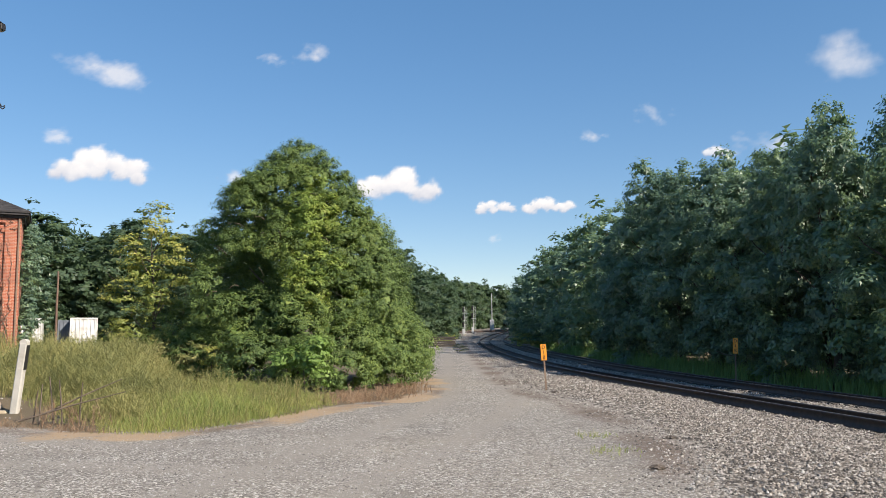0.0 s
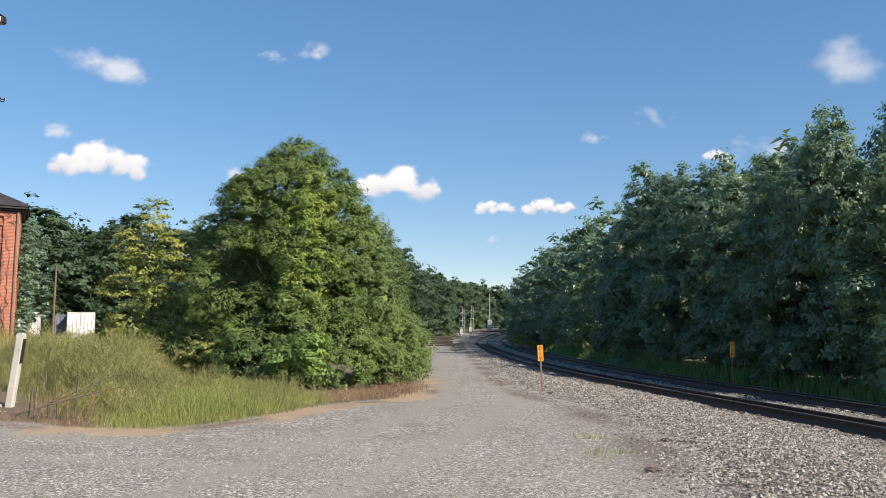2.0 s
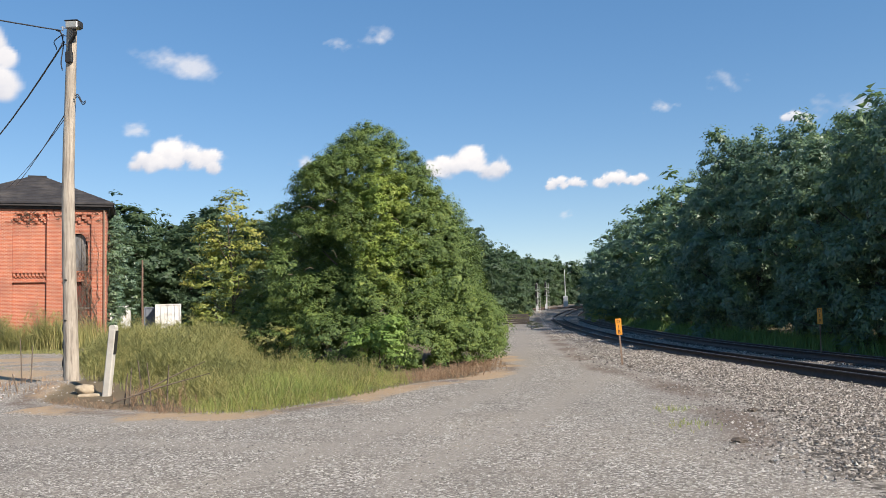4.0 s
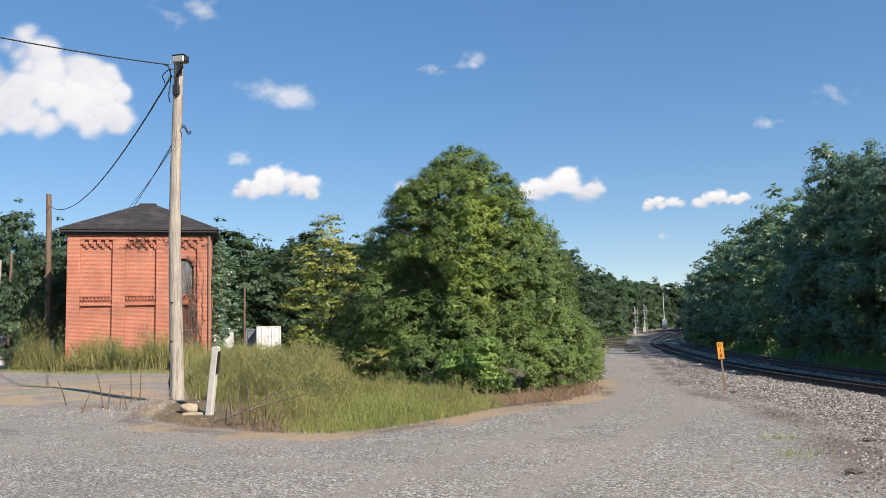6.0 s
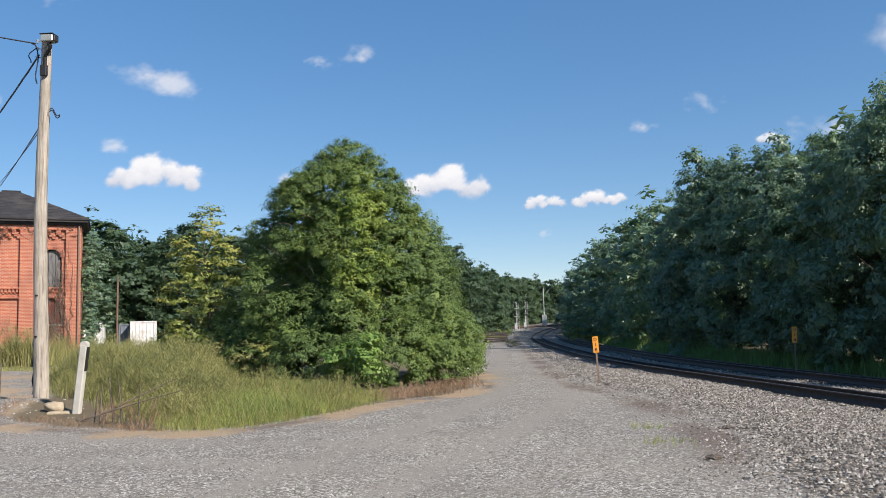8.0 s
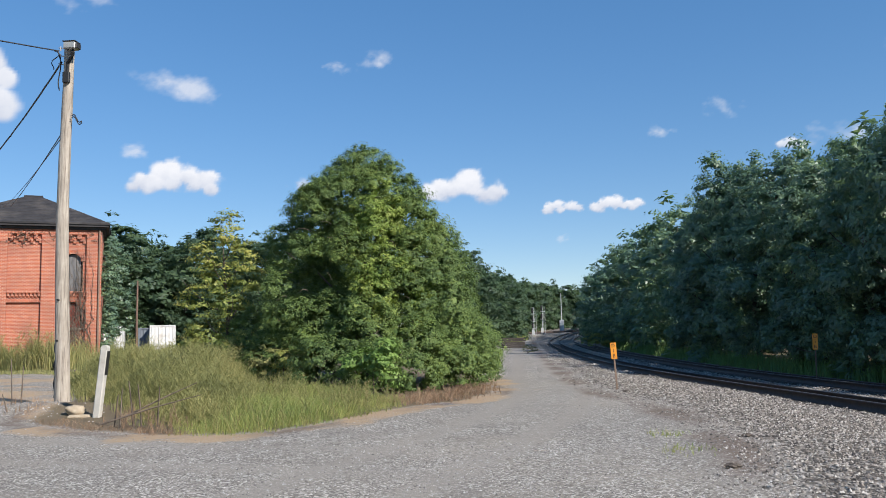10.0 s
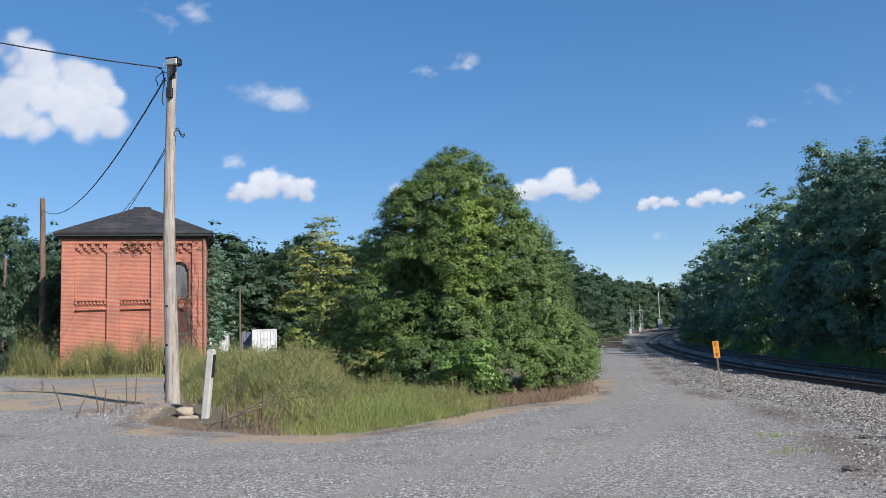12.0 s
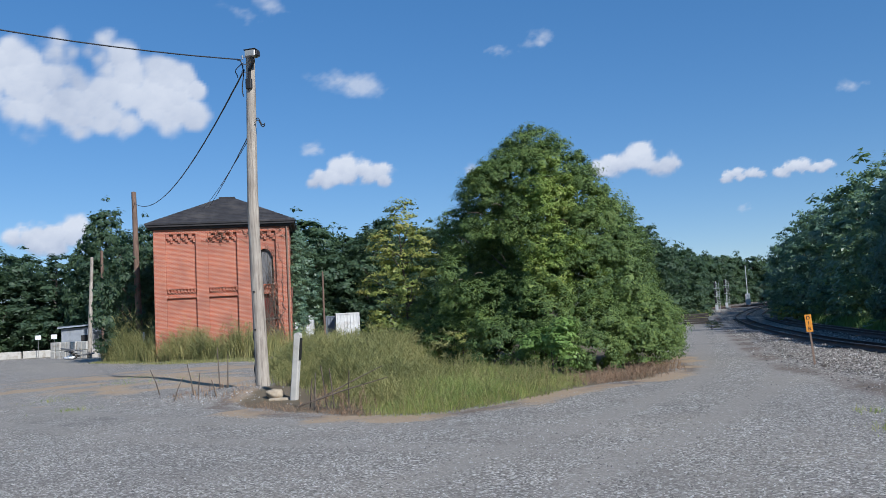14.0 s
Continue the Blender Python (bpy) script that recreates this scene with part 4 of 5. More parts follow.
stick = part("stick", mesh_of("stick", *tube([(9.65, 29.5, 0.78), (9.95, 29.55, 0.66), (10.3, 29.6, 0.60)], [0.012, 0.014, 0.014], 5)), TWIG, None, "bare pale branch leaning on the sign stake")
tagged(stick, category="branch")


# ---- far yard things ----
def make_container(x, y, turn, w, d, h, mat_, label, ribs=7):
    z = gz(x, y) - 0.05
    c = thing("container", pose(x, y, z, 0, 0, turn), label, "container", "storage containers")
    part("body", boxed(0, w, 0, d, 0.1, h, bevel=0.02), mat_, c)
    for q in range(ribs):
        xx = w * (q + 0.5) / ribs
        part("rib", boxed(xx - 0.05, xx + 0.05, -0.05, -0.002, 0.2, h - 0.12, bevel=0.01), mat_, c)
    part("base_rail", boxed(-0.03, w + 0.03, -0.06, d, 0, 0.097), BOARD, c)
    part("top_rail", boxed(-0.03, w + 0.03, -0.06, 0, h - 0.1, h + 0.03, bevel=0.01), mat_, c)
    for xx in (0.0, w):
        part("corner_post", boxed(xx - 0.06, xx + 0.06, -0.07, 0.05, 0, h, bevel=0.01), mat_, c)


make_container(-33.2, 72.7, 24, 2.15, 6.0, 2.95, CORRUGATED, "white ribbed storage container standing in tall weeds")
make_container(-34.7, 73.6, 24, 1.2, 6.0, 2.75, GREYBOX, "dark grey container beside the white one", 4)
make_container(-38.9, 75.2, 24, 1.7, 6.0, 2.95, CORRUGATED, "white container with worn black marking behind weeds", 5)


def make_shed():
    x, y = -64.4, 71.4
    z = gz(x, y)
    s = thing("shed", pose(x, y, z, 0, 0, 41), "small grey shed with a sloping tin roof", "shed")
    part("wall", boxed(0, 4.6, 0, 3.2, 0, 3.0), SHEDWALL, s)
    for q in range(16):
        xx = 0.15 + q * 0.285
        part("batten", boxed(xx, xx + 0.05, -0.03, -0.002, 0, 2.95), SHEDWALL, s)
    # Flat sheet on the wall; its near-black colour stands for inner shade.
    part("doorway", boxed(1.9, 2.7, -0.04, -0.005, 0, 2.2), RECESS_SHADE, s, "doorway as a flat sheet with its shade painted in")
    part("lattice", boxed(2.9, 3.7, -0.06, -0.035, 0.3, 2.5), BOARD, s)
    bm = boxed(-0.4, 5.0, -0.5, 3.6, 3.02, 3.12)
    for v in bm.verts:
        v.co.z += 0.16 * (v.co.y + 0.5) / 4 + 0.06 * v.co.x
    part("roof", bm, TIN, s, "pale tin roof")


make_shed()


def make_block_wall():
    a, b = Vector((-60.4, 65.4, 0)), Vector((-54.6, 64.4, 0))
    n = 8
    turn = math.degrees(math.atan2(b.y - a.y, b.x - a.x))
    w = thing("block_wall", pose(a.x, a.y, gz(a.x, a.y) - 0.1, 0, 0, turn), "low wall of stacked pale concrete blocks with dark gaps", "wall")
    length = (b - a).length / n
    for q in range(n):
        for r in (0, 1):
            if q == 7 and r == 1:
                continue
            part("concrete_block", boxed(q * length + 0.04, (q + 1) * length - 0.05, random.uniform(0, 0.08), 0.8, r * 0.85 + 0.0, r * 0.85 + 0.82, bevel=0.04), CONCRETE, w)
    far = thing("concrete_barrier", pose(-74.5, 66.5, gz(-74.5, 66.5), 0, 0, 30), "row of low pale concrete barriers along the yard edge", "barrier")
    for q in range(4):
        bm = boxed(q * 3.6, q * 3.6 + 3.4, 0, 0.5, 0, 0.8, bevel=0.05)
        part("barrier_unit", bm, CONCRETE, far)
    for x, y in ((-66.4, 70.3), (-62.6, 68.4)):
        t = thing("stake_sign", pose(x, y, gz(x, y), 0, 0, 42), "small white plate on a thin stake above the wall", "sign", "white plates on stakes")
        part("stake", boxed(-0.025, 0.025, 0, 0.05, -0.2, 2.3), BOARD, t)
        part("plate", boxed(-0.27, 0.27, -0.02, 0, 1.95, 2.4), WHITE, t)
    t = thing("marker_post", pose(-34.4, 45.4, gz(-34.4, 45.4)), "short white marker post among tall weeds", "post")
    part("stake", boxed(-0.06, 0.06, -0.06, 0.06, -0.2, 1.9, bevel=0.01), WHITE, t)
    pile = thing("scrap_heap", pose(-53.3, 60.6, gz(-53.3, 60.6), 0, 0, -20), "heap of dark scrap timbers with a white sack", "scrap")
    for q in range(9):
        ob = part("timber", boxed(-1.6, 1.6, -0.1, 0.1, -0.06, 0.06, bevel=0.01), BOARD if q % 3 else TIE, pile)
        ob.matrix_basis = pose(random.uniform(-0.6, 0.6), random.uniform(-0.6, 0.4), 0.1 + q * 0.09, random.uniform(-6, 6), random.uniform(-6, 6), random.uniform(-35, 35))
    bm = bmesh.new()
    bmesh.ops.create_icosphere(bm, subdivisions=3, radius=1)
    for v in bm.verts:
        v.co = Vector((v.co.x * 0.7, v.co.y * 0.4, v.co.z * 0.18)) * (1 + 0.3 * noise.noise(v.co * 2))
    ob = part("sack", bm, WHITE, pile, "white plastic sack", True)
    ob.matrix_basis = pose(1.0, -0.9, 0.14)


make_block_wall()


def make_tie_stack():
    x, y = -0.3, 88.0
    s = thing("tie_stack", pose(x, y, gz(x, y), 0, 0, 8), "stack of old dark railway ties at the roadside", "timber stack")
    me = tie_mesh("old_tie", 2.4)
    for r in range(5):
        for q in range(4):
            ob = new("tie", me)
            ob.parent = s
            ob.matrix_basis = pose(random.uniform(-0.15, 0.15) - 0.6, 0.28 * q, 0.17 + r * 0.22, 0, random.uniform(-1, 1), random.uniform(-4, 4))


make_tie_stack()


def make_signal(x, y, high, heads, label):
    z = gz(x, y)
    s = thing("railway_signal", pose(x, y, z), label, "railway signal", "pair of signal masts")
    part("mast", cyl(bmesh.new(), (0, 0, 0), (0, 0, high), 0.09, 0.07, 10), SILVER, s)
    part("foot", boxed(-0.35, 0.35, -0.35, 0.35, -0.2, 0.35, bevel=0.04), CONCRETE, s)
    part("case", boxed(-0.4, 0.15, -0.5, -0.15, 0.4, 1.5, bevel=0.02), SILVER, s, "silver relay case")
    bm = bmesh.new()
    for xx in (0.22, 0.62):
        cyl(bm, (xx, 0.1, 0), (xx, 0.1, high - 0.3), 0.025, 0.025, 6)
    for q in range(int(high / 0.35)):
        cyl(bm, (0.22, 0.1, 0.3 * q + 0.3), (0.62, 0.1, 0.3 * q + 0.3), 0.015, 0.015, 5)
    part("ladder", bm, SILVER, s, "silver ladder")
    for h in heads:
        head = part("signal_head", boxed(-0.42, 0.02, -0.30, -0.06, h - 0.55, h + 0.55, bevel=0.04), SIGNALDARK, s, "black signal head")
        for q in (-0.34, 0.0, 0.34):
            part("hood", cyl(bmesh.new(), (-0.2, -0.55, h + q), (-0.2, -0.30, h + q), 0.15, 0.13, 10), SIGNALDARK, head)
        part("platform", boxed(-0.5, 0.7, -0.35, 0.3, h - 0.75, h - 0.70), SILVER, s)


make_signal(4.1, 180, 6.4, (5.6, 3.9, 2.4), "silver railway signal mast with three black heads")
make_signal(6.6, 196, 6.8, (6.1, 4.3), "second silver railway signal mast with black heads")
p = thing("radio_mast", pose(13.0, 230, gz(13.0, 230)), "tall thin pale mast beside a small hut far down the line", "mast")
part("mast", cyl(bmesh.new(), (0, 0, 0), (0, 0, 10.4), 0.15, 0.08, 8), SILVER, p)
part("hut", boxed(-0.6, 0.6, -0.6, 0.6, 0, 2.9, bevel=0.03), SILVER, p)


# ---- mound of vines, trees, bushes ----
def make_mound():
    m = thing("vine_mound", pose(-4.38, 24.6, gz(-4.38, 24.6)), "tall tree smothered in green creeper like a leafy mound", "overgrown tree")
    blobs = [
        (-0.35, 0.6, 6.1, 0.95, 1.0, 0.85), (-1.0, 0.5, 5.6, 0.9, 1.1, 0.95), (-1.6, 0.6, 5.0, 0.95, 1.1, 1.0), (0.45, 0.4, 5.6, 0.85, 1.1, 1.1), (1.05, 0.5, 4.8, 0.95, 1.2, 1.0), (-0.4, 0.1, 5.2, 1.2, 1.1, 1.2),
        (-1.9, 0.9, 4.2, 1.0, 1.1, 1.0), (-2.5, 1.0, 3.7, 0.9, 1.0, 0.85), (0.1, -0.5, 4.2, 1.1, 1.0, 1.3), (1.75, 0.3, 3.8, 1.0, 1.3, 1.1), (-0.1, -1.0, 2.9, 0.95, 0.9, 1.3), (1.0, -0.4, 3.3, 1.1, 1.1, 1.2), (2.1, 0.3, 2.9, 0.95, 1.3, 1.0),
        (-2.1, 0.3, 1.9, 1.4, 1.1, 1.0), (-3.1, 0.2, 1.3, 1.3, 1.2, 1.15), (-1.1, -1.0, 1.5, 1.3, 1.1, 1.2), (0.3, -1.9, 1.3, 1.1, 1.0, 1.2), (1.2, -0.9, 2.2, 1.1, 1.2, 1.1),
        (2.2, -0.2, 2.0, 1.0, 1.4, 1.1), (2.6, -0.4, 1.1, 1.05, 1.5, 1.1), (1.5, -1.9, 0.9, 1.2, 1.1, 1.1), (2.9, 0.4, 0.6, 1.0, 1.6, 0.9), (0.6, -3.2, 0.5, 0.9, 0.9, 0.8), (2.5, -1.5, 0.45, 0.95, 1.3, 0.8), (1.6, -2.7, 0.4, 0.8, 0.9, 0.7),
        (-2.4, -0.9, 0.7, 1.3, 1.0, 0.8), (-0.8, -2.3, 0.7, 1.1, 1.0, 0.8), (-3.9, 0.1, 0.7, 1.0, 1.0, 0.8), (1.6, 2.5, 2.5, 1.6, 1.6, 2.4), (-1.2, 2.5, 3.0, 1.9, 1.6, 2.6), (2.6, 2.5, 1.0, 1.2, 2.0, 1.2), (-0.1, 0.5, 6.4, 0.75, 0.8, 0.7), (-1.35, 0.6, 5.6, 0.7, 0.8, 0.6), (-2.15, 0.8, 5.2, 0.6, 0.7, 0.6), (-2.85, 0.9, 4.3, 0.55, 0.7, 0.55), (3.3, -0.2, 0.8, 0.7, 1.0, 0.8),
    ]
    for q in range(44):
        t0 = rng.uniform(0, 1)
        z = 1.2 + 4.6 * t0
        s = 3.0 * (1 - (z / 7.6) ** 2.0) + 0.35
        a0 = rng.uniform(-2.5, 0.3)
        blobs.append((math.cos(a0) * s - 0.45, math.sin(a0) * s * 0.75 + 0.2, z, *rng.uniform(0.22, 0.5, 3)))
    blobs = np.array(blobs) * [1.03, 1.0, 1.05, 1.0, 1.0, 1.0]
    gap = [(-1.25, -1.2, 3.35, 0.85, 1.7, 0.52), (-0.55, -1.2, 3.05, 0.45, 1.2, 0.35), (0.35, -1.0, 4.9, 0.35, 0.6, 0.22), (1.3, -1.6, 2.55, 0.45, 0.8, 0.22)]
    part("foliage", mesh_of("foliage", *crown(blobs, 400000, 0.066, 0.17, 0.05, 0.15, gap, 34)), VINE, m, "dense creeper leaves in mixed greens")
    part("inner_foliage", mesh_of("inner_foliage", *crown(blobs * [1, 1, 1, 0.74, 0.74, 0.74], 20000, 0.17, 0.16, 0.05, 0.2, gap)), VINE, m, "shaded inner leaves")
    # Paler leaves painted as sunlit vine: a front column, then highlights to the right.
    strands = []
    for q in range(60):
        z = rng.uniform(2.2, 5.3)
        strands.append((0.42 + 0.14 * (3.6 - z) + rng.normal(0, 0.34), -2.0 + 0.30 * (z - 2.4) + 0.08 * max(0.0, z - 4.0) ** 2 + rng.normal(0, 0.14), z, 0.26, 0.24, 0.34))
    for q in range(56):
        z = rng.uniform(1.2, 6.0)
        u = rng.uniform(0.1, 1.0)
        strands.append((0.3 + (7.0 - z) * 0.46 * u, -1.9 * (1 - 0.8 * u) + 0.16 * (z - 2.0) - 0.35, z, 0.24, 0.24, 0.28))
    part("creeper", mesh_of("creeper", *crown(strands, 34000, 0.075, 0.14, 0.05, 0.1)), LIT_CREEPER, m, "yellow-green creeper curtain with sunlight put into its leaf tones")
    part("trunk", mesh_of("trunk", *limbs(6.0, 2.4, 12, 0.2, 0.15)), BARK, m)
    for q in range(46):
        a, h = rng.uniform(0, 6.28), rng.uniform(0.5, 6.3)
        s = 2.9 * (1 - (h / 7.4) ** 1.6)
        p0 = np.array([math.cos(a) * s - 0.3, math.sin(a) * s, h])
        d = np.array([math.cos(a), math.sin(a), rng.uniform(0.2, 1.1)]) * rng.uniform(0.3, 0.6)
        w = np.linspace(0, 1, 5)[:, None]
        part("shoot", mesh_of("shoot", *tube(p0 + w * d - w**2 * [0, 0, 0.25], np.linspace(0.012, 0.004, 5), 4)), TWIG, m)
    return m


make_mound()


def bush(name, x, y, blobs, count, size, clump, mat_, label, category="bush", stem=0.0):
    b = thing(name, pose(x, y, gz(x, y)), label, category)
    part("foliage", mesh_of("foliage", *crown(blobs, count, size, clump, 0.03)), mat_, b)
    if stem:
        part("trunk", mesh_of("trunk", *limbs(stem, stem * 0.42, 11, 0.07, 0.2)), BARK, b)
    else:
        part("stems", mesh_of("stems", *limbs(blobs[0][2] + blobs[0][5] * 0.6, 0.6, 6, 0.03, 0.1)), BARK, b)
    return b


bush("bright_bush", -3.45, 20.0, [(0.25, 0, 0.6, 0.36, 0.4, 0.55), (0.32, -0.1, 1.1, 0.3, 0.3, 0.32), (-0.3, 0.2, 0.95, 0.34, 0.3, 0.28), (-0.6, 0.3, 0.8, 0.25, 0.25, 0.22)], 2600, 0.10, 0.18, BRIGHT, "bright green broad-leaved sapling before the vine mound")
yt = [(0, 0, 5.1, 0.45, 0.5, 0.8), (-0.9, 0.1, 4.3, 0.5, 0.6, 0.55), (0.6, 0.1, 4.2, 0.6, 0.6, 0.6), (-0.35, -0.2, 3.5, 0.6, 0.6, 0.7), (0.9, 0, 3.4, 0.6, 0.6, 0.5), (-1.1, 0, 2.8, 0.55, 0.6, 0.55), (0.2, -0.3, 2.5, 0.6, 0.6, 0.5), (-0.6, -0.2, 1.7, 0.6, 0.6, 0.6), (0.3, -0.2, 1.2, 0.6, 0.5, 0.5), (-1.2, 0, 1.2, 0.5, 0.5, 0.4)]
bush("yellowing_tree", -8.75, 24.5, np.array(yt) * 0.87, 8600, 0.10, 0.24, YELLOW, "slender young tree with yellowing leaves beside the vine mound", "tree", 4.9)
bush("shrub", -7.5, 29.0, [(0, 0, 1.6, 1.5, 1.1, 1.4), (-1.5, 0.6, 1.0, 1.0, 0.9, 0.9), (1.2, 0.2, 2.2, 1.2, 1.1, 1.5)], 17000, 0.12, 0.26, VINE, "dark green shrub filling the gap behind the weeds")
bush("shrub", -6.9, 23.2, [(0, 0, 0.55, 0.9, 0.5, 0.5), (-1.1, 0.5, 0.5, 0.8, 0.5, 0.5), (1.0, -0.2, 0.6, 0.7, 0.5, 0.5)], 4200, 0.1, 0.2, WEED, "low tangled shrub with browning leaves")
bush("yellow_bush", -6.45, 22.6, [(0, 0, 0.75, 0.3, 0.25, 0.35), (0.1, 0, 0.4, 0.25, 0.25, 0.3)], 700, 0.09, 0.15, YELLOW, "small yellow-leaved bush at the foot of the mound")
bush("roadside_bush", 0.9, 62.0, [(0, 0, 0.3, 0.4, 0.4, 0.35), (0.4, 0.3, 0.25, 0.35, 0.3, 0.25)], 2400, 0.05, 0.14, WEED, "small dry bush on the far gravel road")
bush("trackside_bush", 9.6, 100.0, [(0, 0, 0.9, 1.4, 1.2, 0.9), (1.2, 1.0, 0.7, 1.2, 1.0, 0.8)], 1500, 0.24, 0.35, GRASS, "pale green bush beside the far track")


def tree_shape(seed, h, spread, low, count, size, clump, mat_, label):
    """A wood tree: stacked ovals round a trunk, fuller below the top."""
    r = np.random.default_rng(seed)
    blobs = [(0, 0, h * 0.87, spread * 0.36, spread * 0.36, h * 0.12)]
    for q in range(17):
        u = q / 16
        a = 2.4 * q + r.uniform(0, 0.8)
        z = h * (low + (0.80 - low) * u) + r.normal(0, 0.02 * h)
        s = spread * (0.62 * math.sin(math.pi * (0.30 + 0.62 * u)) + 0.05)
        k = spread * r.uniform(0.30, 0.46)
        blobs.append((math.cos(a) * s, math.sin(a) * s, z, k, k, k * r.uniform(0.65, 0.95)))
    for q in range(26):
        u = r.uniform(0, 1)
        a = r.uniform(0, 6.28)
        z = h * (low + (0.93 - low) * u)
        s = spread * (0.95 * math.sin(math.pi * (0.30 + 0.62 * u)) + 0.04)
        k = spread * r.uniform(0.10, 0.22)
        blobs.append((math.cos(a) * s, math.sin(a) * s, z, k, k, k * r.uniform(0.8, 1.5)))
    for q in range(4):
        k = spread * r.uniform(0.05, 0.10)
        blobs.append((r.normal(0, 0.2) * spread, r.normal(0, 0.2) * spread, h * r.uniform(0.94, 1.04), k, k, h * r.uniform(0.03, 0.06)))
    blobs = np.array(blobs)
    t = thing("tree", pose(0, 0, -50), label, "tree")
    part("trunk", mesh_of("trunk", *limbs(h, spread * 0.9, 9, h * 0.018, 0.2)), BARK, t)
    fine = crown(blobs, count, size, clump, 0.1, 0.3)
    inner = crown(blobs * [1, 1, 1, 0.74, 0.74, 0.74], count // 7, size * 1.7, clump, 0.1, 0.3)
    part("crown", mesh_of("crown", *joined([fine, inner])), mat_, t)
    return t


EDGE = "leafy broadleaved tree in the shaded wood edge beside the tracks"
near_kinds = [tree_shape(11, 10, 3.0, 0.08, 40000, 0.155, 0.33, WOODS, EDGE), tree_shape(12, 10, 2.6, 0.10, 38000, 0.15, 0.31, WOODS, EDGE), tree_shape(13, 10, 3.3, 0.06, 41000, 0.16, 0.35, WOODS, EDGE)]
FAR = "dense green broadleaved tree in the far woods"
far_kinds = [tree_shape(21, 10, 3.4, 0.06, 9500, 0.30, 0.46, FARWOODS, FAR), tree_shape(22, 10, 3.0, 0.08, 9000, 0.29, 0.44, FARWOODS, FAR), tree_shape(23, 10, 3.8, 0.05, 10000, 0.31, 0.5, FARWOODS, FAR)]
shade_kinds = [tree_shape(24, 10, 3.4, 0.06, 9500, 0.27, 0.44, WOODS, EDGE), tree_shape(25, 10, 3.0, 0.08, 9000, 0.26, 0.42, WOODS, EDGE), tree_shape(26, 10, 3.8, 0.05, 10000, 0.28, 0.48, WOODS, EDGE)]
horizon_kinds = [tree_shape(31, 10, 3.6, 0.05, 5200, 0.58, 0.66, FARWOODS, FAR), tree_shape(32, 10, 3.2, 0.06, 5000, 0.56, 0.66, FARWOODS, FAR), tree_shape(33, 10, 3.9, 0.05, 5400, 0.58, 0.68, FARWOODS, FAR)]


def plant(kinds, x, y, h, wide=1.0, group="", label=""):
    k = kinds[plant.count % 3]
    plant.count += 1
    s = h / 10
    t = copy_thing(k, pose(x, y, gz(x, y) - 0.1, 0, 0, random.uniform(0, 360)))
    t.scale = (s * wide, s * wide, s)
    return tagged(t, label, group=group)


plant.count = 0
RW = "wood beside the tracks"
# Front row of the wood right of the tracks, then the rows behind it and two unseen trees.
for x, y, h, w in ((14.8, 25.5, 8.3, 0.9), (19.3, 28.6, 9.6, 0.95), (13.9, 29.5, 8.2, 0.8), (16.6, 30.0, 8.0, 0.8), (14.5, 31.2, 8.6, 0.6), (14.0, 33.5, 7.6, 0.95), (16.0, 37.0, 8.6, 0.95), (13.6, 38.0, 8.0, 0.95), (14.2, 43.0, 9.2, 0.95), (17.2, 44.0, 9.6, 0.9), (13.6, 47.5, 9.6, 0.95), (14.0, 53.0, 10.6, 0.95), (17.5, 51.0, 9.6, 1.0), (13.6, 59.0, 9.6, 1.0)):
    plant(near_kinds, x, y, h * 1.18, w, RW)
for y in np.arange(66, 300, 8.5):
    x = float(rail_x(y)) + 10.0 + random.uniform(-0.8, 0.8)
    plant(shade_kinds, x, y, random.uniform(10.4, 12.4) + 0.012 * (y - 25), 1.12, RW)
    if y < 150:
        plant(shade_kinds, x + 6, y + 3, random.uniform(11.2, 13.2), 1.1, RW)
# The last two stand out of view, added to shade the wood's near end.
for x, y, h in ((20, 35, 9.8), (21, 44, 12), (21, 56, 13), (20.5, 21, 10.5), (22.5, 15.5, 11)):
    plant(shade_kinds, x, y, h, 1.1, RW)
# Wood beyond the mound, left of the line.
LW = "wood beyond the yard"
for x, y, h in ((-5.5, 96, 10.3), (-9, 101, 10.8), (-3.4, 106, 9.2), (-13, 98, 10), (-2.6, 120, 9.0), (-7, 125, 11), (-1.5, 150, 9.6), (-6, 160, 11.5)):
    plant(far_kinds, x, y, h * 1.12 + 0.014 * max(0, y - 100), 1.1, LW)
for y in np.arange(172, 344, 6.5):
    plant(horizon_kinds, float(rail_x(y)) - 11 - 0.02 * y + random.uniform(-1.5, 1.5), y, random.uniform(11.8, 14.4) + 0.006 * (y - 150), 1.0, LW)
# Woods behind the containers and behind the building.
for q in range(17):
    az = radians(-13 - 1.55 * q)
    d = 104 + 5 * math.sin(q * 1.9)
    plant(far_kinds, math.sin(az) * d, math.cos(az) * d, random.uniform(13.0, 15.2), 1.25, LW)
    if q % 2:
        plant(far_kinds, math.sin(az) * (d - 8), math.cos(az) * (d - 8), random.uniform(6.5, 8.5), 1.4, LW)
for q in range(12):
    az = radians(-38.5 - 1.9 * q)
    d = 112 + 4 * math.sin(q * 2.3)
    plant(far_kinds, math.sin(az) * d, math.cos(az) * d, random.uniform(11.2, 13.6), 1.3, LW)
    plant(far_kinds, math.sin(az) * (d - 2), math.cos(az) * (d - 2), random.uniform(6, 8), 1.5, LW)
for az, d, h in ((-39.3, 100, 16.5), (-40.4, 102, 14), (-38.0, 62, 9.2), (-36.9, 66, 10.2)):
    plant(far_kinds, math.sin(radians(az)) * d, math.cos(radians(az)) * d, h, 0.7, LW)
for k in near_kinds + far_kinds + shade_kinds + horizon_kinds:
    for o in (*k.children_recursive, k):
        bpy.data.objects.remove(o)


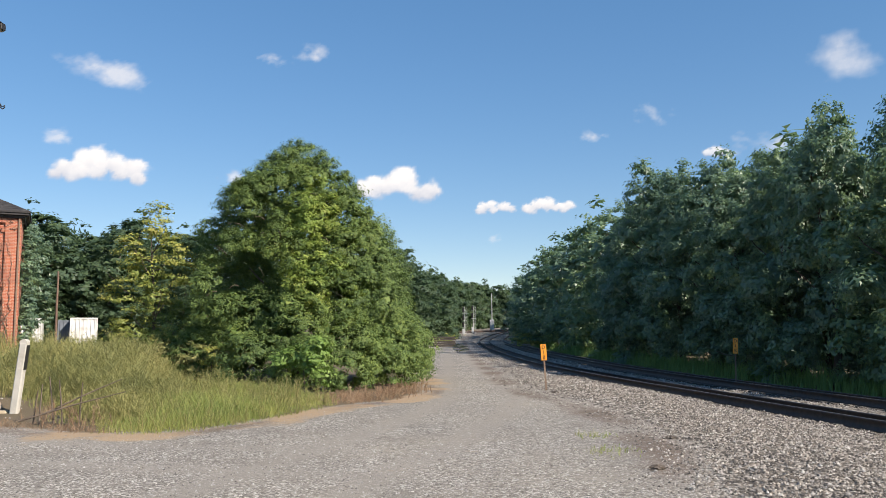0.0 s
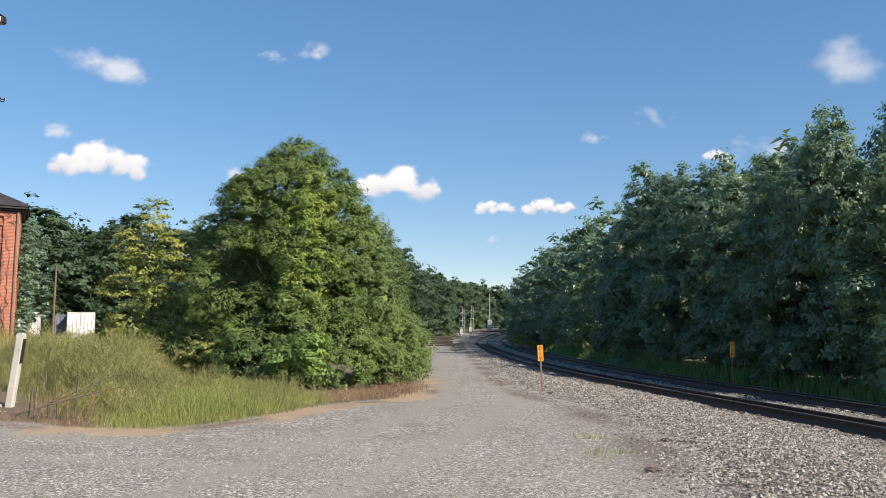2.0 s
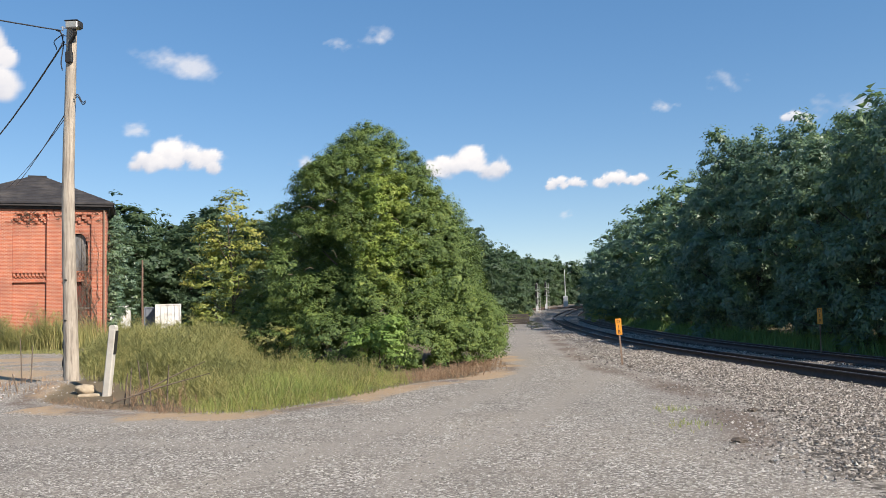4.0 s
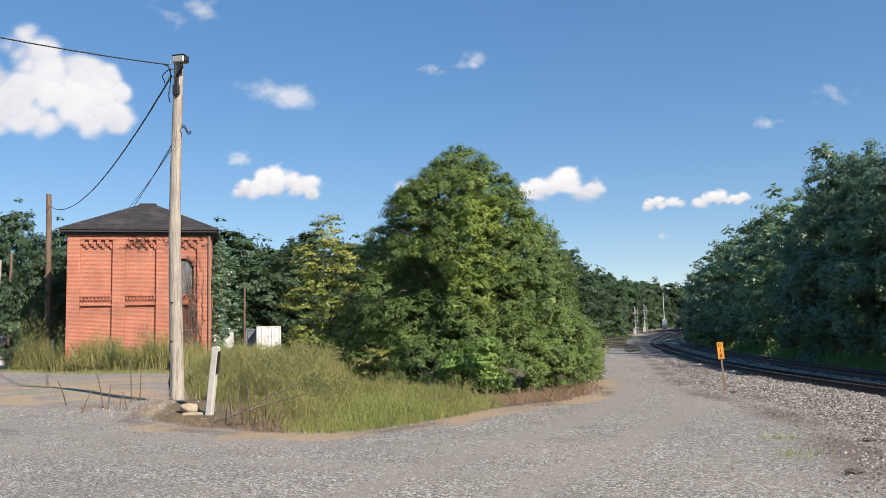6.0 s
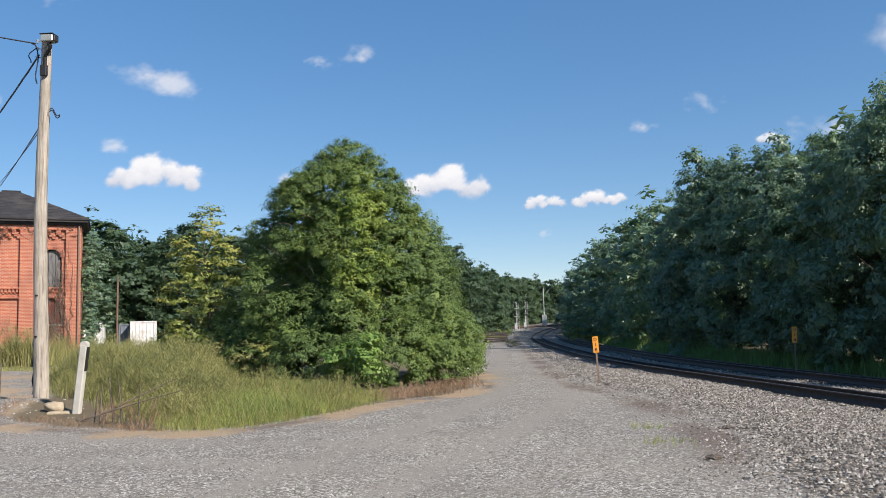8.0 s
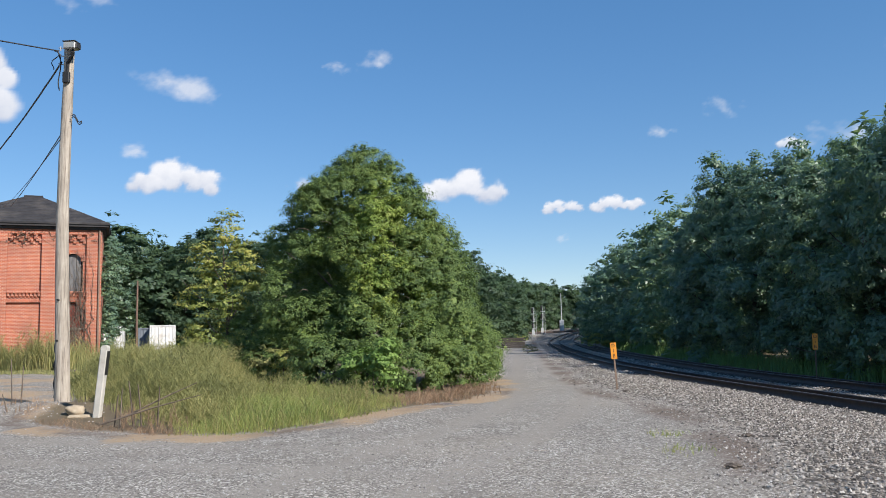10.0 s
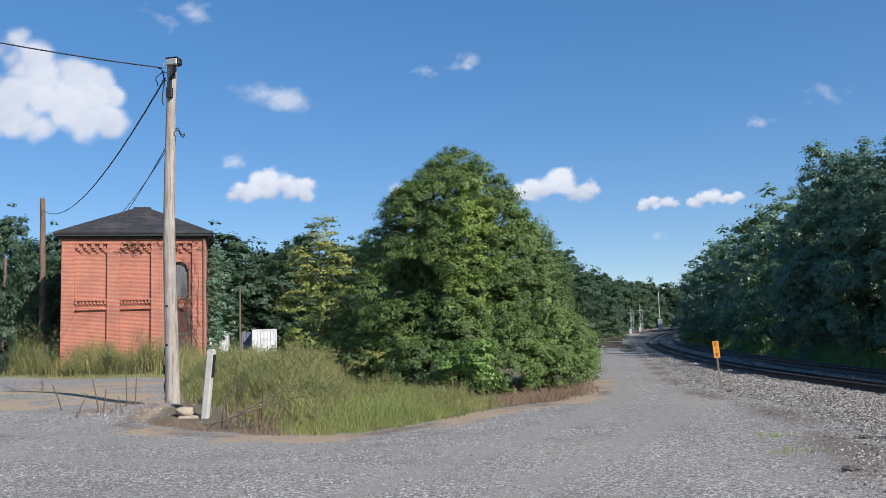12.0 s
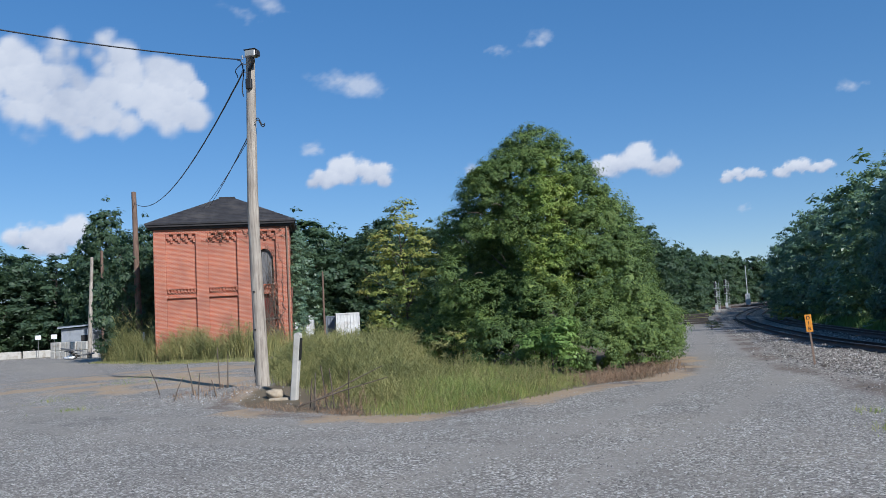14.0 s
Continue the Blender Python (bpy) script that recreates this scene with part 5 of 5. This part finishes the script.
# ---- grass and weeds ----
def with_z(q):
    return np.concatenate([q, ground_z(q[:, 0], q[:, 1])[:, None]], 1)


def patchy(q, scale, seed=0.0):
    return 0.5 + 0.25 * np.sin(q[:, 0] * scale + seed) + 0.25 * np.sin(q[:, 1] * scale * 1.3 + q[:, 0] * scale * 0.6 + seed * 2)


def lawn(name, poly, per, h0, h1, width, mat_, label, lean=0.4, fringe=0.5):
    q = scatter(poly, per)
    d = poly_dist(q[:, 0], q[:, 1], poly)
    q = q[rng.random(len(q)) < np.clip(d / fringe, 0.12, 1)]
    d = poly_dist(q[:, 0], q[:, 1], poly)
    h = (h0 + (h1 - h0) * patchy(q, 1.1, h1)) * rng.uniform(0.55, 1.15, len(q)) * np.clip(0.2 + d / 1.1, 0.2, 1)
    ob = part(name, mesh_of(name, *blades(with_z(q), h, np.full(len(q), width) * rng.uniform(0.6, 1.3, len(q)), lean)), mat_, None, label)
    return tagged(ob, category="grass", kind="stuff")


FRONT = [(-5.6, 13.0), (-4.6, 12.8), (-4.0, 13.4), (-3.3, 14.5), (-2.7, 16.2), (-2.3, 17.6), (-2.6, 19.6), (-4.5, 20.6), (-7.5, 22.3), (-9.5, 23), (-8.5, 19), (-6.6, 15.5)]
lawn("roadside_grass", FRONT, 900, 0.05, 0.46, 0.008, GRASS, "bright green and straw-tipped roadside grass", 1.1)
MID = [(-9.3, 17.4), (-7.9, 16.0), (-7.0, 14.3), (-5.4, 13.5), (-5.6, 16.5), (-6.5, 22), (-8, 26), (-13, 27), (-14, 24), (-11, 19)]
lawn("tall_grass", MID, 260, 0.2, 0.7, 0.009, WEED, "tall olive weeds and dry grass round the concrete post", 1.0)
lawn("back_grass", [(-13, 24), (-6, 24.5), (-8, 30), (-9, 50), (-14, 68), (-40, 70), (-31, 52), (-22, 38.5)], 34, 0.4, 0.85, 0.035, WEED, "tall weedy grass behind the post and before the containers", 0.4, 2.0)
lawn("building_grass", [(-42, 50), (-37, 45), (-30, 41.4), (-24.0, 38.2), (-21.6, 38.4), (-22.6, 45), (-32, 45), (-42, 55)], 150, 0.5, 2.1, 0.03, WEED, "tall yellow-green grass against the brick building", 0.6, 1.6)
lawn("building_verge", [(-40, 46), (-29.6, 39.0), (-23, 34.6), (-19.5, 32), (-14.5, 26), (-13.5, 26.5), (-19, 34.5), (-24, 39), (-30, 41.2), (-38, 47)], 110, 0.06, 0.26, 0.018, WEED, "short green verge before the tall grass", 0.5, 0.6)
lawn("dead_grass", [(-3.0, 18.6), (-2.1, 17.7), (-1.1, 19.0), (-0.45, 20.9), (-0.7, 24.3), (-1.2, 26), (-1.6, 23), (-2.0, 20.8), (-3.2, 20.1)], 230, 0.10, 0.40, 0.010, STRAW, "reddish brown dead grass at the foot of the mound", 2.4, 0.3)
lawn("verge_stubble", [(-9.6, 15.4), (-8.0, 13.9), (-6.1, 12.9), (-4.8, 12.9), (-6.2, 14.2), (-7.6, 15.0), (-8.8, 16.2)], 260, 0.05, 0.36, 0.009, STRAW, "dry brown stubble along the sandy verge", 2.2, 0.3)
lawn("pole_stubble", [(-13.2, 17.4), (-11.5, 15.9), (-9.9, 15.4), (-9.4, 16.6), (-10.4, 17.9), (-12, 18.4)], 60, 0.10, 0.32, 0.012, STRAW, "dry weeds on the rubble round the pole foot", 0.6, 0.4)
y = np.arange(18, 110, 2.0)
edge = [(float(rail_x(v)) + 6.7, v) for v in y] + [(float(rail_x(v)) + 9.6, v) for v in y[::-1]]
lawn("trackside_grass", edge, 75, 0.4, 1.05, 0.03, SHADY, "tall green grass in shade between the far track and the wood", 0.45, 0.6)
lawn("signal_verge", [(-2, 112), (0.5, 118), (2.5, 150), (3.2, 186), (-1, 190), (-3, 120)], 14, 0.3, 0.8, 0.08, GRASS, "sunlit yellow-green grass at the foot of the signals", 0.5, 1.0)


def weeds(poly, n, h0, h1, mat_, label, name="feathery_weeds", leaf=0.05, per=130):
    """Upright stems, each with a plume of small narrow leaves."""
    q = with_z(scatter(poly, n))
    q = q[rng.random(len(q)) < 0.35 + 0.95 * patchy(q, 3.1, h1)]
    k = len(q)
    edge = poly_dist(q[:, 0], q[:, 1], poly)
    h = rng.uniform(h0, h1, k) * np.clip(0.28 + edge / 1.3, 0.28, 1) * (0.7 + 0.6 * patchy(q, 2.1, h0))
    lean = rng.normal(0, 0.26, (k, 2)) * h[:, None]
    u = rng.uniform(0.10, 1.0, (k, per))
    a = rng.uniform(0, 6.28, (k, per))
    bend = u**1.5
    root = np.stack([q[:, 0, None] + lean[:, 0, None] * bend, q[:, 1, None] + lean[:, 1, None] * bend, q[:, 2, None] + h[:, None] * u], -1)
    far = h[:, None] * rng.uniform(0.06, 0.22, (k, per)) * (1.15 - 0.75 * u)
    out = np.stack([np.cos(a), np.sin(a), rng.uniform(0.3, 1.6, (k, per))], -1) * far[..., None]
    root = root + out * rng.uniform(0, 1.1, (k, per))[..., None]
    lv = plumes(root.reshape(-1, 3), (root + out).reshape(-1, 3), rng.uniform(0.5, 1.4, k * per) * leaf * 0.22)
    ob = part(name, mesh_of(name, *lv), mat_, None, label)
    tagged(ob, category="weeds", kind="stuff")
    stems = [tube([p, p + [l[0] * 0.5, l[1] * 0.5, t * 0.55], p + [l[0], l[1], t * 0.97]], [0.008, 0.006, 0.003], 3) for p, l, t in zip(q, lean, h)]
    ob = part(name + "_stems", mesh_of(name, *joined(stems)), mat_, None, "thin straw-coloured weed stems")
    tagged(ob, category="weeds", kind="stuff")


weeds([(-9.2, 17.8), (-7.8, 16.4), (-6.8, 14.7), (-5.4, 14.4), (-5.6, 17.5), (-7, 22), (-8.5, 26), (-12.6, 26), (-13.6, 24.4), (-10.8, 19.5)], 29, 0.5, 1.12, WEED, "feathery olive-yellow weeds growing behind the concrete post")
weeds([(-13, 26), (-8, 26), (-10, 36), (-20, 46), (-22, 41), (-19, 35)], 6.0, 0.45, 1.0, WEED, "tall feathery weeds between post and building", "field_weeds", 0.11, 70)
weeds([(-42, 50.5), (-37, 45.5), (-30, 41.8), (-24, 38.6), (-22, 39.4), (-30, 43.8), (-36, 47.5), (-42, 54)], 13.0, 0.9, 3.0, WEED, "tall yellow weeds along the brick wall", "wall_weeds", 0.14, 80)
weeds(FRONT, 24, 0.18, 0.6, WEED, "soft yellow-green seeding weeds among the roadside grass", "seeding_weeds", 0.04, 60)
weeds([(-3.0, 18.4), (-2.1, 17.6), (-1.0, 18.9), (-0.3, 20.9), (-0.6, 24.3), (-1.3, 24.0), (-2.0, 20.6), (-3.2, 20.0)], 30, 0.12, 0.42, STRAW, "tangled reddish dead weeds at the foot of the mound", "dead_weeds", 0.05, 34)
weeds([(-8.1, 15.5), (-7.0, 13.9), (-5.9, 13.2), (-5.5, 14.3), (-6.8, 15.6), (-7.6, 16.6)], 16, 0.25, 0.75, STRAW, "dry brown weeds at the edge of the tall grass", "dry_weeds", 0.04, 40)
stalks = []
for x, y, h in ((-11.0, 16.4, 0.55), (-11.25, 16.6, 0.75), (-10.75, 16.9, 1.0), (-10.6, 17.0, 0.8), (-12.9, 17.6, 0.65), (-10.4, 16.2, 0.4), (-11.5, 16.2, 0.5), (-7.0, 14.2, 0.7), (-6.8, 14.3, 0.85), (-6.6, 14.2, 0.8), (-6.4, 14.4, 0.75), (-7.2, 14.4, 0.6)):
    p0 = np.array([x, y, gz(x, y) - 0.03])
    d = rng.normal(0, 0.10, 2)
    stalks.append(tube([p0, p0 + [d[0] * 0.4, d[1] * 0.4, h * 0.5], p0 + [d[0], d[1], h]], [0.016, 0.014, 0.009], 5))
for a, b in (((-7.2, 13.9, 0.10), (-5.6, 14.4, 0.55)), ((-6.9, 14.2, 0.2), (-5.8, 14.7, 0.75))):
    stalks.append(tube([a, [(p + q) / 2 + 0.03 for p, q in zip(a, b)], b], [0.016, 0.013, 0.007], 5))
tagged(part("dead_stalks", mesh_of("dead_stalks", *joined(stalks)), TWIG, None, "bare dead stalks and fallen sticks on the verge"), category="dead stalks", kind="stuff")
tufts = []
for x, y, n, s in ((2.2, 12.5, 60, 0.14), (2.15, 10.9, 80, 0.16), (-13.2, 15.0, 90, 0.2), (-15.5, 17.0, 90, 0.3), (-14.5, 21.0, 110, 0.4), (-15.8, 20.3, 90, 0.3), (-17, 22, 90, 0.3)):
    q = with_z(rng.normal(0, s, (n, 2)) * [1.2, 1.3] + [x, y])
    tufts.append(blades(q, rng.uniform(0.03, 0.10, n), np.full(n, 0.010), 1.2))
tagged(part("low_tufts", mesh_of("low_tufts", *joined(tufts)), GRASS, None, "thin yellow-green tufts flat on the gravel"), category="grass", kind="stuff")
xy = rng.normal(0, 1, (500, 2)) * [1.1, 0.6] + [-11.0, 16.3]
rub = part("rubble", mesh_of("rubble", *rocks(xy, rng.uniform(0.01, 0.03, len(xy)))), CHIPS, None, "pale rubble heaped round the pole foot")
tagged(rub, category="rubble", kind="stuff")
for x, y, s in ((2.42, 9.65, 0.062), (3.25, 12.1, 0.055), (2.75, 21.0, 0.06)):
    bm = bmesh.new()
    bmesh.ops.create_icosphere(bm, subdivisions=3, radius=1)
    for v in bm.verts:
        v.co = Vector((v.co.x * 1.5, v.co.y, v.co.z * 0.55)) * s * (1 + 0.6 * noise.noise(v.co * 2.3))
    c = part("clod", bm, BARK, None, "dark clod of dirt lying on the gravel")
    c.matrix_basis = pose(x, y, gz(x, y) + s * 0.3, 0, 0, 20)
    tagged(c, category="clod")


# ---- clouds ----
def fbm(x, z, seed, octaves=5):
    """Rolling noise from turned sine waves."""
    r = np.random.default_rng(seed)
    total, amp, f = 0.0, 0.5, 1.0
    for _ in range(octaves):
        for _ in range(4):
            a, p, q = r.uniform(0, 6.28, 3)
            total = total + amp * 0.5 * np.sin(f * (x * math.cos(a) + z * math.sin(a)) + p + 1.3 * np.sin(f * 0.7 * (x * math.sin(a) - z * math.cos(a)) + q))
        amp, f = amp * 0.55, f * 2.1
    return total


def cloud(az, el, wide, high, thick, label):
    d = 3000.0
    az, el = az + 0.6, el - 0.15
    a, e = radians(az), radians(el)
    c = Vector((math.sin(a) * math.cos(e), math.cos(a) * math.cos(e), math.sin(e))) * d
    w, h = 0.80 * d * math.tan(radians(wide / 2)), 0.78 * d * math.tan(radians(high / 2))
    cloud.seed += 1
    r = np.random.default_rng(cloud.seed)
    nx, nz = int(min(110, 16 + wide * 7)), int(min(84, 12 + high * 8))
    u, v = np.meshgrid(np.linspace(-1.5, 1.5, nx), np.linspace(-1.5, 1.5, nz))
    k = w / h
    if thick > 0.75:
        # Round heads heaped on a level foot.
        body, light = np.full(u.shape, -9.0), np.zeros(u.shape)
        n = 9 if high < 8 else 70
        for q in range(n):
            px = (q + 0.5) / n * 1.7 - 0.85 + r.normal(0, 0.05) if high < 8 else r.uniform(-0.95, 0.95)
            size = (0.30 + 0.30 * (1 - px * px)) * r.uniform(0.75, 1.2) * (1.0 if high < 8 else 0.5)
            pz = -0.55 + size * r.uniform(0.8, 1.5) if high < 8 else r.uniform(-0.8, 0.75) * (1 - 0.5 * abs(px))
            q_ = np.hypot((u - px) * min(k, 1.9), v - pz) / size
            near = 1 - q_
            light = np.where(near > body, 0.5 + 0.6 * (v - pz) / size + 0.2 * (u - px) / size, light)
            body = np.maximum(body, near)
        rough = fbm(u * k * 3.4, v * 3.4, cloud.seed)
        body = body + 0.42 * rough + (0.16 if high < 8 else 0.0 + 0.7 * fbm(u * k * 2.0, v * 2.4, cloud.seed + 70, 4))
        if high < 8:
            body = np.minimum(body, (v + 0.72 + 0.08 * rough) * 1.6)
        dense = np.clip(body * (1.7 if high < 8 else 1.3), 0, 1)
        dense = dense * dense * (3 - 2 * dense)
        # Sunlit tops and greyer feet are painted into the glow.
        light = np.clip(0.46 + 0.26 * light + 0.55 * v * (high < 8) + 0.25 * rough, 0, 1)
    else:
        q_ = np.hypot(u, v * 1.1 + 0.25 * np.sin(2.2 * u + cloud.seed))
        dense = np.clip((1.0 - q_ + 0.75 * fbm(u * k * 1.4, v * 2.2, cloud.seed)) * 0.85, 0, 1) ** 1.3 * thick
        light = np.full(u.shape, 0.72)
    dense = dense * np.clip((1.5 - np.maximum(np.abs(u), np.abs(v))) * 5, 0, 1) * (thick if thick > 0.75 else 1.0)
    p = np.stack([u * w, 0.06 * w * u**2, v * h], -1).reshape(-1, 3)
    i, j = np.meshgrid(np.arange(nz - 1), np.arange(nx - 1), indexing="ij")
    f = np.stack([i * nx + j, i * nx + j + 1, (i + 1) * nx + j + 1, (i + 1) * nx + j], -1).reshape(-1, 4)
    me = mesh_of("cloud", p, f)
    at = me.color_attributes.new("vapour", "FLOAT_COLOR", "POINT")
    at.data.foreach_set("color", np.stack([dense, light, 0 * u, 0 * u + 1], -1).astype(np.float32).ravel())
    ob = part("cloud", me, CLOUD, None, label, True)
    ob.matrix_basis = Matrix.Translation(c) @ pose(0, 0, 0, 0, 0, -az) @ pose(0, 0, 0, math.degrees(e), 0, 0)
    tagged(ob, category="cloud", group="clouds in the sky", kind="structure")


cloud.seed = 40
CUMULUS, WISP = "white fair-weather cumulus cloud in blue sky", "thin wispy white cloud in blue sky"
for row in ((-40.6, 16.2, 17, 11, 1.0, CUMULUS), (-43.2, 6.4, 6.5, 4.2, 1.0, CUMULUS), (-23.7, 10.4, 8.6, 3.6, 1.0, CUMULUS), (-23.3, 16.8, 6.0, 3.0, 0.7, WISP), (-3.8, 9.9, 8.2, 3.7, 1.0, CUMULUS), (2.9, 8.5, 3.8, 1.6, 0.95, CUMULUS), (6.6, 8.5, 4.6, 1.7, 1.0, CUMULUS), (25.4, 16.6, 5.0, 4.4, 0.5, WISP), (20.6, 11.9, 6.0, 2.0, 0.5, WISP), (18.0, 11.7, 2.4, 1.2, 0.8, CUMULUS), (14.1, 14.4, 2.8, 1.8, 0.5, WISP), (-9.8, 18.8, 2.8, 2.0, 0.6, WISP), (-29.7, 21.6, 5.0, 2.2, 0.5, WISP), (-26.1, 12.4, 2.6, 1.6, 0.6, WISP), (-15.0, 10.4, 2.6, 1.5, 0.6, WISP), (-12.5, 18.3, 2.4, 1.2, 0.4, WISP), (9.7, 13.3, 2.2, 1.2, 0.5, WISP), (2.9, 6.3, 1.4, 0.9, 0.5, WISP)):
    cloud(*row)

# ---- single stones of the ballast, nearest stretch ----
kinds = []
for n in range(6):
    v, f = rocks(np.array([[0.0, 0.0]]), np.array([1.0]))
    v = v - [0, 0, v[:, 2].mean()]
    me = mesh_of("stone", v, f)
    me.materials.append(BALLAST)
    kinds.append(me)
xy = ballast_xy(8.3, 9.6, 60)[:300]
for n, (x, y) in enumerate(xy):
    s = random.uniform(0.016, 0.034)
    ob = new("stone", kinds[n % 6])
    ob.parent = ballast
    ob.matrix_basis = Matrix.LocRotScale((x, y, gz(x, y) + s * 0.45), Euler((random.uniform(-0.5, 0.5), random.uniform(-0.5, 0.5), random.uniform(0, 6))), (s, s, s))
